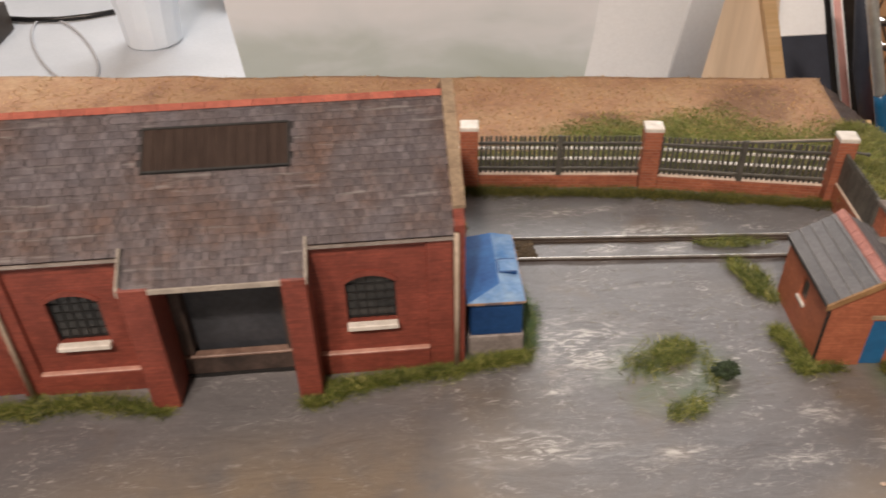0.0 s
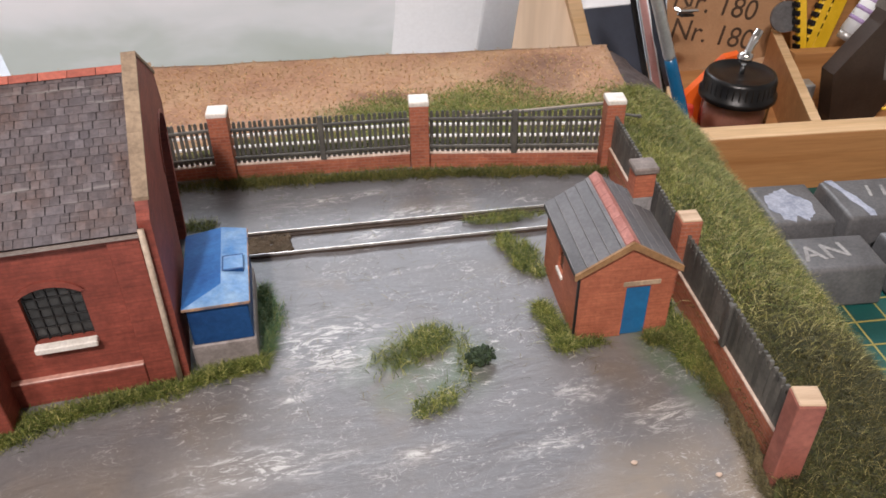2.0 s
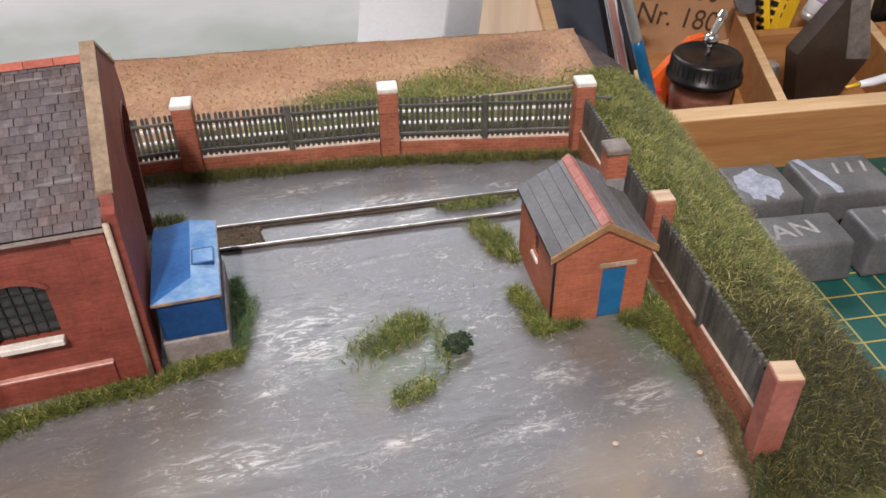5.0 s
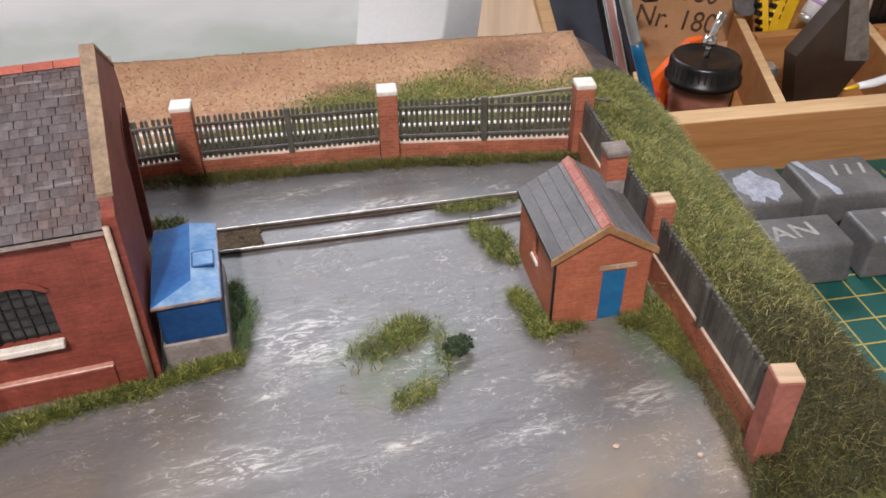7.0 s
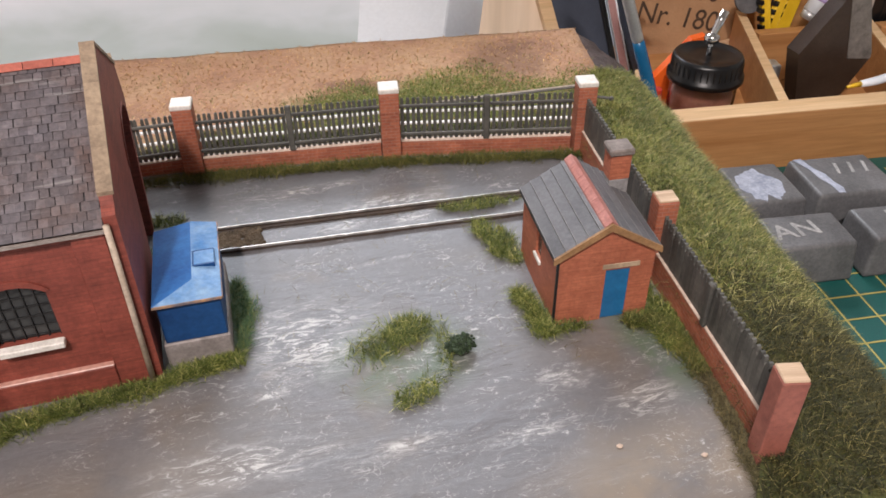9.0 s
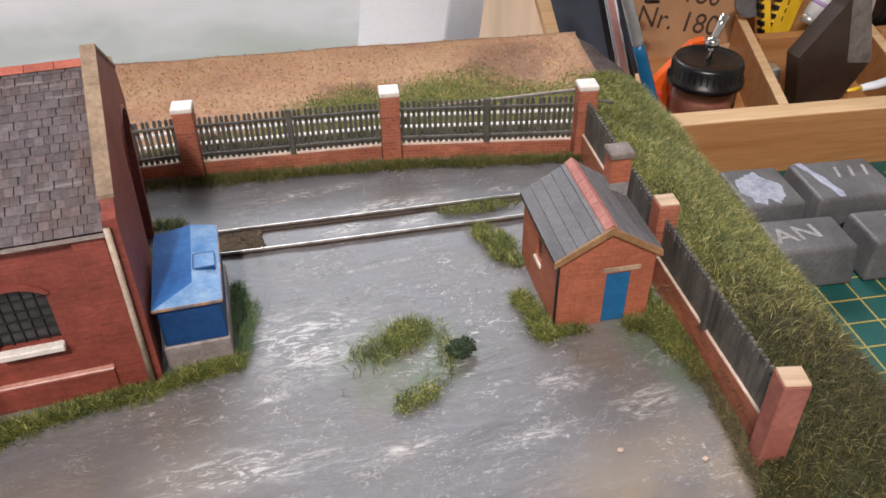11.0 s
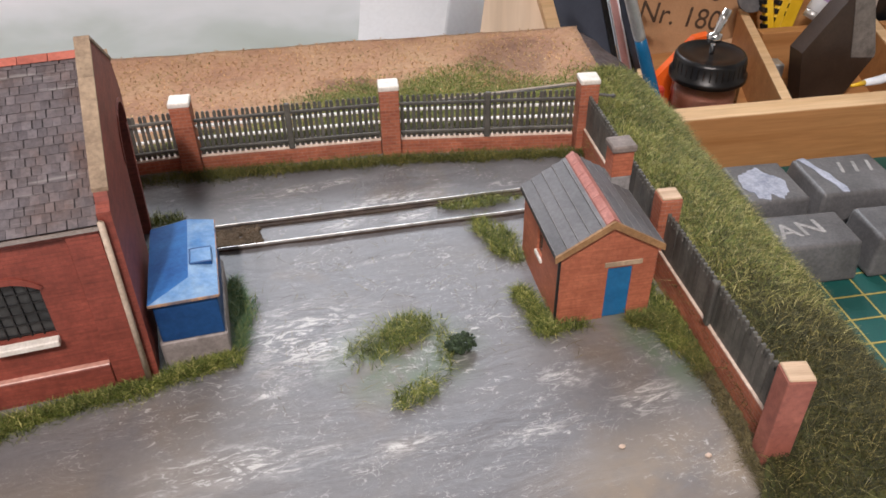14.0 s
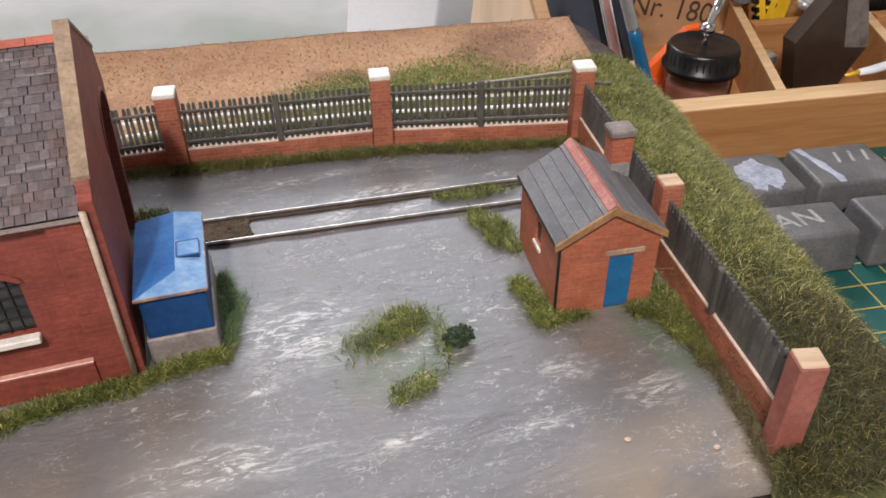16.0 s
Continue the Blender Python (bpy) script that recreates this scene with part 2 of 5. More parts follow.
BRICK = brickwork("red_brick_card", (0.30, 0.074, 0.048), (0.25, 0.059, 0.040), (0.215, 0.052, 0.036), wear=0.95)
HUT_BRICK = brickwork("orange_brick_card", (0.48, 0.165, 0.088), (0.43, 0.137, 0.073), (0.36, 0.115, 0.066))
WALL_BRICK = brickwork("pillar_brick_card", (0.46, 0.155, 0.082), (0.35, 0.105, 0.058), (0.40, 0.22, 0.165), 0.0015, 0.004, joint=0.00015)
# The plinth top's glossy highlight is put into this paler brick colour.
LEDGE_HIGHLIGHT = mottled("pale_brick_highlight", (0.45, 0.22, 0.17), (0.62, 0.36, 0.29), 0.35, 120, 700)
PINK_BRICK = mottled("worn_red_card", (0.24, 0.075, 0.055), (0.38, 0.135, 0.095), 0.6, 90, 600)
SLATE = slate_mat("roof_slates", (0.090, 0.078, 0.086), (0.112, 0.098, 0.107), (0.150, 0.132, 0.142))
DARK_SLATE = mottled("dark_slate_sheet", (0.075, 0.074, 0.08), (0.145, 0.143, 0.15), 0.6, 60, 700, vary=0.15)
DECK = mottled("dark_roof_card", (0.030, 0.026, 0.028), (0.055, 0.048, 0.052), 0.7, 60, 700)
RIDGE_RED = mottled("terracotta_ridge", (0.36, 0.085, 0.055), (0.48, 0.14, 0.095), 0.6, 150, 900, vary=0.15)
RIDGE_PINK = mottled("worn_pink_ridge", (0.38, 0.14, 0.115), (0.52, 0.235, 0.20), 0.6, 150, 900, vary=0.1)
STONE = mottled("buff_coping_stone", (0.21, 0.15, 0.10), (0.44, 0.33, 0.22), 0.7, 110, 900, vary=0.16)
BARGE = mottled("ochre_card_edge", (0.21, 0.11, 0.045), (0.40, 0.23, 0.105), 0.7, 130, 900)
WHITE_STONE = mottled("white_painted_stone", (0.62, 0.58, 0.52), (0.85, 0.82, 0.77), 0.6, 200, 1200, grain=0.35)
GREY_STONE = mottled("grey_weathered_card", (0.33, 0.29, 0.25), (0.5, 0.45, 0.39), 0.75, 120, 900)
CHIM_CAP = mottled("dark_chimney_cap", (0.14, 0.115, 0.10), (0.26, 0.22, 0.20), 0.7, 200, 900)
LEAD = mottled("grey_flashing_card", (0.20, 0.195, 0.195), (0.36, 0.35, 0.35), 0.6, 200, 900)
GLASS_DARK = mottled("dark_window_glass", (0.02, 0.023, 0.025), (0.055, 0.058, 0.058), 0.25, 130, 900, relief=0.05)
BLACK = mottled("black_window_bar", (0.008, 0.008, 0.009), (0.02, 0.02, 0.02), 0.5)
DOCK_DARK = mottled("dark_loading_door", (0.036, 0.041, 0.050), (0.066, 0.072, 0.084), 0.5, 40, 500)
DOCK_EDGE = mottled("dark_platform_brown", (0.032, 0.023, 0.020), (0.115, 0.080, 0.066), 0.6, 90, 900)
# Paler platform brown: the lip's edge highlight is put into the colour.
DOCK_LIP = mottled("platform_lip_highlight", (0.17, 0.10, 0.075), (0.36, 0.24, 0.19), 0.5, 120, 900)
SOOT = mottled("sooty_skylight_boards", (0.034, 0.022, 0.018), (0.066, 0.045, 0.037), 0.7, 60, 500, stretch=(6, 0.5, 1))
SOOT.node_tree.nodes["Principled BSDF"].inputs["Specular IOR Level"].default_value = 0.15
PIPE = mottled("buff_downpipe", (0.42, 0.33, 0.25), (0.6, 0.5, 0.4), 0.55, 120, 900)
GUTTER = mottled("pale_grey_gutter", (0.22, 0.185, 0.165), (0.4, 0.35, 0.32), 0.5, 120, 900)
# Blues darkened on the sides, paler on the right slope: light put into colour.
BLUE_BODY = mottled("blue_paint_shaded_tone", (0.009, 0.045, 0.15), (0.017, 0.080, 0.235), 0.5, 75, 700, grain=0.35)
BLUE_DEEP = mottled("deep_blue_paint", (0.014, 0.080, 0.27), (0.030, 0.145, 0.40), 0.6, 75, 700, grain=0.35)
BLUE_PALE = mottled("faded_blue_lit_slope", (0.055, 0.19, 0.45), (0.24, 0.38, 0.56), 0.6, 110, 700, grain=0.35)
for paint in (BLUE_BODY, BLUE_DEEP, BLUE_PALE):
    paint.node_tree.nodes["Principled BSDF"].inputs["Specular IOR Level"].default_value = 0.25
BLUE_DOOR = mottled("blue_door_paint", (0.012, 0.11, 0.27), (0.02, 0.16, 0.36), 0.45, 110, 700, grain=0.3)
RUST = mottled("rusty_chipped_edge", (0.07, 0.10, 0.16), (0.46, 0.27, 0.14), 0.7, 330, 1500)
CONCRETE = mottled("pale_concrete_base", (0.20, 0.175, 0.165), (0.37, 0.33, 0.315), 0.75, 130, 900)
FENCE = mottled("dark_grey_fence_paint", (0.06, 0.06, 0.055), (0.125, 0.12, 0.105), 0.55, 150, 900, vary=0.2)
FENCE_GAP_LIGHT = mottled("white_fence_gap_light", (0.78, 0.76, 0.72), (0.9, 0.88, 0.85), 0.6, 150, 900, grain=0.2)
WALL_CAP = mottled("pale_wall_top", (0.5, 0.38, 0.3), (0.68, 0.55, 0.45), 0.7, 150, 900)
BARE_WOOD = wood("bare_wood_post_top", (0.42, 0.29, 0.185), (0.62, 0.46, 0.32), 0.6, 0, 6)
STEEL = mottled("bright_rail_steel", (0.28, 0.27, 0.255), (0.62, 0.61, 0.59), 0.42, 160, 900, metal=0.6)
RUST_WEB = mottled("rusty_rail_web", (0.03, 0.02, 0.015), (0.08, 0.055, 0.04), 0.8, 200, 900)
EARTH = mottled("dark_track_earth", (0.05, 0.035, 0.02), (0.16, 0.115, 0.07), 0.9, 250, 1200, relief=0.8, dist=0.001)
DARK_EARTH = mottled("dark_brown_earth_paint", (0.040, 0.027, 0.026), (0.105, 0.074, 0.070), 0.75, 120, 700, relief=0.8, dist=0.001)
BOARD_EDGE = mottled("dark_brown_board_edge", (0.02, 0.012, 0.009), (0.045, 0.028, 0.02), 0.5, 30, 500)
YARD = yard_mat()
GRASS = island_mat("static_grass", [(0.0, (0.026, 0.038, 0.007)), (0.4, (0.092, 0.125, 0.02)), (0.8, (0.195, 0.225, 0.05)), (0.95, (0.38, 0.37, 0.13)), (1.0, (0.6, 0.55, 0.26))])
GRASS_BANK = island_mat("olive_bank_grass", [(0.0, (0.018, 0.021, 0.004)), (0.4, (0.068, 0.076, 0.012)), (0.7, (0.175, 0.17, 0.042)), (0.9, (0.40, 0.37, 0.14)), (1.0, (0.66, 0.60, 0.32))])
GRASS_MOSSY_DIM = island_mat("mossy_grass_dimmed", [(0.0, (0.013, 0.014, 0.003)), (0.5, (0.038, 0.037, 0.007)), (0.85, (0.09, 0.078, 0.018)), (1.0, (0.34, 0.29, 0.12))])
GRASS_GREEN = island_mat("fresh_static_grass", [(0.0, (0.085, 0.13, 0.02)), (0.5, (0.18, 0.23, 0.045)), (0.85, (0.33, 0.34, 0.09)), (1.0, (0.52, 0.47, 0.2))])
GRASS_DARK = island_mat("mossy_static_grass", [(0.0, (0.045, 0.062, 0.012)), (0.6, (0.10, 0.11, 0.022)), (1.0, (0.26, 0.22, 0.07))])
GRASS_BLUE = island_mat("blue_green_grass", [(0.0, (0.05, 0.115, 0.065)), (0.6, (0.095, 0.175, 0.075)), (1.0, (0.24, 0.25, 0.09))])
DRY_GRASS = island_mat("dead_olive_grass", [(0.0, (0.045, 0.036, 0.018)), (0.5, (0.105, 0.088, 0.04)), (1.0, (0.20, 0.165, 0.08))])
BUSH = island_mat("dark_green_foliage", [(0.0, (0.008, 0.02, 0.008)), (1.0, (0.035, 0.06, 0.025))])


# ---- mesh helpers ----
def thing(name, label, category, at=(0, 0, 0), turn=0.0, group="", kind=""):
    ob = new(name)
    ob.empty_display_size = 0.01
    ob.matrix_world = pose(*at, 0, 0, turn)
    return tagged(ob, label, category, group, kind)


def uv_metres(me):
    """Lays a UV map in metres on each face by its main direction."""
    uv = me.uv_layers.new(name="metres")
    vs = me.vertices
    for p in me.polygons:
        n = p.normal
        if abs(n.z) > 0.85:
            a, b, k = 0, 1, 1.0
        elif abs(n.y) >= abs(n.x):
            a, b, k = 0, 2, 1.0
        else:
            a, b, k = 1, 2, 1.0
        for li in p.loop_indices:
            co = vs[me.loops[li].vertex_index].co
            uv.data[li].uv = (co[a] * k, co[b])


def mesh_of(name, bm, material, smooth=False):
    bmesh.ops.recalc_face_normals(bm, faces=bm.faces)
    me = bpy.data.meshes.new(name)
    bm.to_mesh(me)
    bm.free()
    me.materials.append(material)
    uv_metres(me)
    if smooth:
        for p in me.polygons:
            p.use_smooth = True
    return me


def part(name, bm, material, parent=None, label="", smooth=False):
    ob = new(name, mesh_of(name, bm, material, smooth))
    ob.parent = parent
    if label:
        ob["label"] = label
    return ob


def piece(name, me, parent, m):
    ob = new(name, me)
    ob.parent = parent
    ob.matrix_basis = m
    return ob


def single(name, bm, material, label, category, kind="", group="", smooth=False):
    return tagged(part(name, bm, material, None, "", smooth), label, category, group, kind)


def B(x0, x1, y0, y1, z0, z1, bev=0.0, seg=1, bm=None, m=None):
    """A block between the given planes, with softened edges."""
    bm = bm or bmesh.new()
    r = bmesh.ops.create_cube(bm, size=1)
    mm = Matrix.Translation(((x0 + x1) / 2, (y0 + y1) / 2, (z0 + z1) / 2)) @ Matrix.Diagonal((x1 - x0, y1 - y0, z1 - z0, 1))
    bmesh.ops.transform(bm, matrix=mm, verts=r["verts"])
    if bev:
        es = list({e for v in r["verts"] for e in v.link_edges})
        out = bmesh.ops.bevel(bm, geom=es, offset=bev, segments=seg, affect="EDGES", profile=0.6)
        vs = list({v for f in out["faces"] for v in f.verts} | {v for v in r["verts"] if v.is_valid})
    else:
        vs = r["verts"]
    if m is not None:
        bmesh.ops.transform(bm, matrix=m, verts=vs)
    return bm


def prism(poly, axis, a, b, bm=None):
    """An outline in a plane, pushed from a to b along an axis (0 x, 1 y, 2 z)."""
    bm = bm or bmesh.new()

    def at(p, d):
        c = [p[0], p[1]]
        c.insert(axis, d)
        return c
    lo, hi = [bm.verts.new(at(p, a)) for p in poly], [bm.verts.new(at(p, b)) for p in poly]
    n = len(poly)
    bm.faces.new(lo)
    bm.faces.new(hi[::-1])
    for i in range(n):
        bm.faces.new((lo[i], hi[i], hi[(i + 1) % n], lo[(i + 1) % n]))
    return bm


def turned(profile, n=32, bm=None, close=True):
    """A profile of (radius, height) turned round z."""
    bm = bm or bmesh.new()
    rings = [[bm.verts.new((r * math.cos(2 * math.pi * k / n), r * math.sin(2 * math.pi * k / n), z)) for k in range(n)] for r, z in profile]
    for a, b in zip(rings, rings[1:]):
        for k in range(n):
            bm.faces.new((a[k], a[(k + 1) % n], b[(k + 1) % n], b[k]))
    if close:
        bm.faces.new(rings[0][::-1])
        bm.faces.new(rings[-1])
    return bm


def tube(pts, radius, n=8, bm=None):
    """A round bar along points."""
    bm = bm or bmesh.new()
    rings = []
    pts = [Vector(p) for p in pts]
    for i, p in enumerate(pts):
        d = (pts[min(i + 1, len(pts) - 1)] - pts[max(i - 1, 0)]).normalized()
        s = d.cross(Vector((0, 0, 1)) if abs(d.z) < 0.9 else Vector((1, 0, 0))).normalized()
        u = s.cross(d)
        r = radius[i] if isinstance(radius, (list, tuple)) else radius
        rings.append([bm.verts.new(p + (s * math.cos(2 * math.pi * k / n) + u * math.sin(2 * math.pi * k / n)) * r) for k in range(n)])
    for a, b in zip(rings, rings[1:]):
        for k in range(n):
            bm.faces.new((a[k], a[(k + 1) % n], b[(k + 1) % n], b[k]))
    bm.faces.new(rings[0][::-1])
    bm.faces.new(rings[-1])
    return bm


def plate(outer, holes, axis, a, b):
    """A flat plate with openings right through it, from outlines in its plane."""
    bm = bmesh.new()

    def at(p, d):
        c = [p[0], p[1]]
        c.insert(axis, d)
        return c
    edges = []
    for loop in [outer] + holes:
        vs = [bm.verts.new(at(p, a)) for p in loop]
        edges += [bm.edges.new((vs[i], vs[(i + 1) % len(vs)])) for i in range(len(vs))]
    bmesh.ops.triangle_fill(bm, use_beauty=True, edges=edges)
    out = bmesh.ops.extrude_face_region(bm, geom=bm.faces[:])
    d = [0, 0, 0]
    d[axis] = b - a
    bmesh.ops.translate(bm, vec=d, verts=[v for v in out["geom"] if isinstance(v, bmesh.types.BMVert)])
    return bm


def arch_outline(x0, x1, z0, spring, crown, n=8):
    """A window outline with a shallow arched head."""
    h, w = crown - spring, (x1 - x0) / 2
    r = (w * w + h * h) / (2 * h)
    a = math.asin(min(1, w / r))
    c = crown - r
    pts = [(x0, z0), (x1, z0)]
    for k in range(n + 1):
        t = a - 2 * a * k / n
        pts.append(((x0 + x1) / 2 + r * math.sin(t), c + r * math.cos(t)))
    return pts


# ---- the board, its yard, bank and field ----
TURN = -7.5
BU, BV, CORNER = Vector((math.cos(radians(7.5)), -math.sin(radians(7.5)), 0)), Vector((math.sin(radians(7.5)), math.cos(radians(7.5)), 0)), Vector((0.227, -0.101, 0))


def board(u, v, z=0.0):
    return CORNER + BU * u + BV * v + Vector((0, 0, z))


def rough_z(x, y, amount=0.0006, scale=60):
    return amount * noise.fractal(Vector((x * scale, y * scale, 0.3)), 1.0, 2.0, 4)


def sheet(name, nu, nv, place, material, label, category, kind="structure", skirt=0.02):
    """A ground sheet with a turned-down rim, from a function of two numbers 0..1."""
    bm = bmesh.new()
    g = [[bm.verts.new(place(i / nu, j / nv)) for j in range(nv + 1)] for i in range(nu + 1)]
    for i in range(nu):
        for j in range(nv):
            bm.faces.new((g[i][j], g[i + 1][j], g[i + 1][j + 1], g[i][j + 1]))
    rim = [g[i][0] for i in range(nu + 1)] + [g[nu][j] for j in range(1, nv + 1)] + [g[i][nv] for i in range(nu - 1, -1, -1)] + [g[0][j] for j in range(nv - 1, 0, -1)]
    low = [bm.verts.new((v.co.x, v.co.y, v.co.z - skirt)) for v in rim]
    for k in range(len(rim)):
        bm.faces.new((rim[k], low[k], low[(k + 1) % len(rim)], rim[(k + 1) % len(rim)]))
    return single(name, bm, material, label, category, kind, smooth=True)


def side_line(y):
    """Where the side fence stands, by y."""
    return 0.1715 + 0.1285 * y + 0.0005


def rear_line(x):
    """Where the rear wall stands, by x."""
    if x < 0.103:
        return 0.1235 - 0.0125 * max(0.0, (x - 0.019) / 0.084) ** 1.0 - 0.02 * min(0.0, x - 0.019)
    return 0.111 - 0.019 * (x - 0.103) / 0.081


TABLE = -0.10
bm = B(-0.62, -0.055, 0.0, 0.305, -0.030, -0.004, 0.001)
B(-0.62, -0.002, 0.0, 0.305, -0.045, -0.0305, 0.001, bm=bm)
board_ob = tagged(part("baseboard", bm, BOARD_EDGE, None), "dark brown painted baseboard of a model railway", "baseboard", kind="structure")
board_ob.matrix_world = Matrix.Translation(CORNER) @ pose(0, 0, 0, 0, 0, TURN)
for fu in (-0.6, -0.05):
    for fv in (0.02, 0.27):
        bm = B(fu - 0.012, fu + 0.012, fv, fv + 0.024, TABLE - CORNER.z, -0.045, 0.001)
        leg = tagged(part("baseboard_leg", bm, BOARD_EDGE, None), "short dark wooden block under the baseboard", "support block", "blocks under the board")
        leg.matrix_world = board_ob.matrix_world.copy()


def yard_place(a, c):
    p = board(-0.615 + 0.573 * a, 0.0015 + 0.2345 * c)
    dip = max(0.0, min(1.0, (p.x - 0.004) / 0.03))
    p.z = rough_z(p.x, p.y, 0.0005, 45) - 0.0013 * dip * dip * (3 - 2 * dip)
    if c < 0.02:
        p.z -= 0.001
    return p


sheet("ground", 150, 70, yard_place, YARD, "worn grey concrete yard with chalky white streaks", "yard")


def bank_place(a, c):
    """a: from the fence outwards, c: from the front to the rear."""
    outer = board(0.0, 0.002 + 0.25 * c)
    y = -0.098 + 0.24 * c
    inner = Vector((side_line(y) + 0.001, y, 0))
    if y > 0.094:
        inner.x = max(inner.x, 0.1875 + 0.45 * (y - 0.094))
    if c < 0.08:
        inner.x -= 0.012 * (1 - c / 0.08)
    p = inner.lerp(outer, a)
    rise = min(1.0, c / 0.2)
    p.z = (0.001 + 0.005 * rise) * (1 - a) + 0.0065 * rise * math.sin(math.pi * min(1, a * 1.1)) * (1 - a) - 0.022 * a ** 2.2 + rough_z(p.x, p.y, 0.0012, 50)
    return p


BANK_SOIL = mottled("mossy_bank_soil", (0.05, 0.06, 0.014), (0.10, 0.11, 0.028), 0.9, 90, 700, relief=0.8, dist=0.001)
sheet("grass_bank", 24, 70, bank_place, BANK_SOIL, "grassy bank falling away behind the fence", "bank", skirt=0.025)


def field_place(a, c):
    x = -0.40 + 0.610 * a
    lo = rear_line(x) + 0.004
    hi = board(-0.62 + 0.585 * a, 0.305)
    p = Vector((x, lo, 0)).lerp(hi, c)
    p.z = 0.0015 + 0.004 * c + rough_z(p.x, p.y, 0.0012, 26) * min(1, 4 * c)
    return p


def field_mat():
    """Sandy pink-brown ground cover with purple-brown stains and a mossy stretch behind the fence."""
    m, nt, b, tc = base("sandy_ground_cover", 0.9)
    o = tc.outputs["Object"]
    n1, n2, n4 = noise_node(nt, o, 24, 5, 0.65), noise_node(nt, o, 420, 4, 0.7), noise_node(nt, o, 60, 5, 0.65)
    r = ramp(nt, [(0.30, (0.26, 0.15, 0.105)), (0.45, (0.46, 0.275, 0.175)), (0.62, (0.52, 0.345, 0.215)), (0.8, (0.54, 0.41, 0.26))])
    nt.links.new(n1, r.inputs[0])
    r2 = ramp(nt, [(0.33, (0.6, 0.56, 0.52)), (0.6, (1.05, 1.05, 1.05)), (0.8, (1.3, 1.25, 1.2))])
    nt.links.new(n2, r2.inputs[0])
    c = mixc(nt, r.outputs[0], r2.outputs[0], 0.45, "MULTIPLY")
    for col, spots, most in (((0.15, 0.175, 0.055), [(0.128, 0.136, 0.078, 0.036), (0.03, 0.137, 0.075, 0.013)], 0.9), ((0.10, 0.055, 0.045), [(0.182, 0.178, 0.026, 0.030), (0.10, 0.176, 0.02, 0.006)], 0.5)):
        mask = None
        for x, y, rx, ry in spots:
            mp = nt.nodes.new("ShaderNodeMapping")
            mp.vector_type = "TEXTURE"
            mp.inputs["Location"].default_value, mp.inputs["Rotation"].default_value, mp.inputs["Scale"].default_value = (x, y, 0), (0, 0, -0.14), (rx, ry, 1)
            nt.links.new(o, mp.inputs["Vector"])
            ln = nt.nodes.new("ShaderNodeVectorMath")
            ln.operation = "LENGTH"
            nt.links.new(mp.outputs["Vector"], ln.inputs[0])
            f = nt.nodes.new("ShaderNodeMath")
            f.operation, f.inputs[0].default_value = "SUBTRACT", 1.0
            nt.links.new(ln.outputs["Value"], f.inputs[1])
            if mask is None:
                mask = f.outputs[0]
            else:
                mx = nt.nodes.new("ShaderNodeMath")
                mx.operation = "MAXIMUM"
                nt.links.new(mask, mx.inputs[0])
                nt.links.new(f.outputs[0], mx.inputs[1])
                mask = mx.outputs[0]
        add = nt.nodes.new("ShaderNodeMath")
        add.operation, add.inputs[1].default_value = "MULTIPLY_ADD", 1.6
        nt.links.new(n4, add.inputs[0])
        nt.links.new(mask, add.inputs[2])
        mr = nt.nodes.new("ShaderNodeMapRange")
        mr.inputs["From Min"].default_value, mr.inputs["From Max"].default_value, mr.inputs["To Max"].default_value = 0.75, 1.35, most
        nt.links.new(add.outputs[0], mr.inputs["Value"])
        c = mixc(nt, c, col, mr.outputs[0])
    nt.links.new(c, b.inputs["Base Color"])
    bump(nt, b, n2, 0.5, 0.0008)
    return m


sheet("field", 110, 34, field_place, field_mat(), "sandy brown ground cover behind the wall", "field", skirt=0.012)


def earth_place(a, c):
    p = board(-0.047 + 0.047 * a, 0.232 + 0.073 * c)
    p.z = 0.0015 + 0.001 * math.sin(math.pi * min(1, a * 1.4)) - 0.022 * a ** 2.0 - 0.008 * max(0.0, c - 0.6) * a + rough_z(p.x, p.y, 0.0022, 70)
    return p


sheet("earth_bank", 26, 34, earth_place, DARK_EARTH, "dark brown painted earth corner of the board", "bank", skirt=0.02)


# ---- fibres ----
def blades(name, spots, length, material, label, spread=0.7, width=0.00025, seed=1, category="grass"):
    """Short upright fibres, each one bent blade. spots: rows of x, y, z."""
    rng = np.random.default_rng(seed)
    s = np.asarray(spots, float)
    n = len(s)
    lean = rng.normal(0, spread, (n, 2))
    ln = length * rng.uniform(0.45, 1.25, n)
    d = np.column_stack([lean, np.ones(n)])
    d /= np.linalg.norm(d, axis=1)[:, None]
    a = rng.uniform(0, np.pi, n)
    side = np.column_stack([np.cos(a), np.sin(a), np.zeros(n)]) * (width / 2)
    mid = s + d * (ln * 0.55)[:, None]
    tip = mid + (d + np.column_stack([d[:, :2] / d[:, 2:].clip(0.6) * 0.9, np.full(n, -0.25)])) * (ln * 0.45)[:, None]
    v = np.stack([s - side, s + side, mid + side * 0.8, mid - side * 0.8, tip], 1).reshape(-1, 3)
    faces = []
    for k in range(0, 5 * n, 5):
        faces.append((k, k + 1, k + 2, k + 3))
        faces.append((k + 3, k + 2, k + 4))
    me = bpy.data.meshes.new(name)
    me.from_pydata(v.tolist(), [], faces)
    me.materials.append(material)
    return tagged(new(name, me), label, category, kind="stuff")


RNG = np.random.default_rng(5)


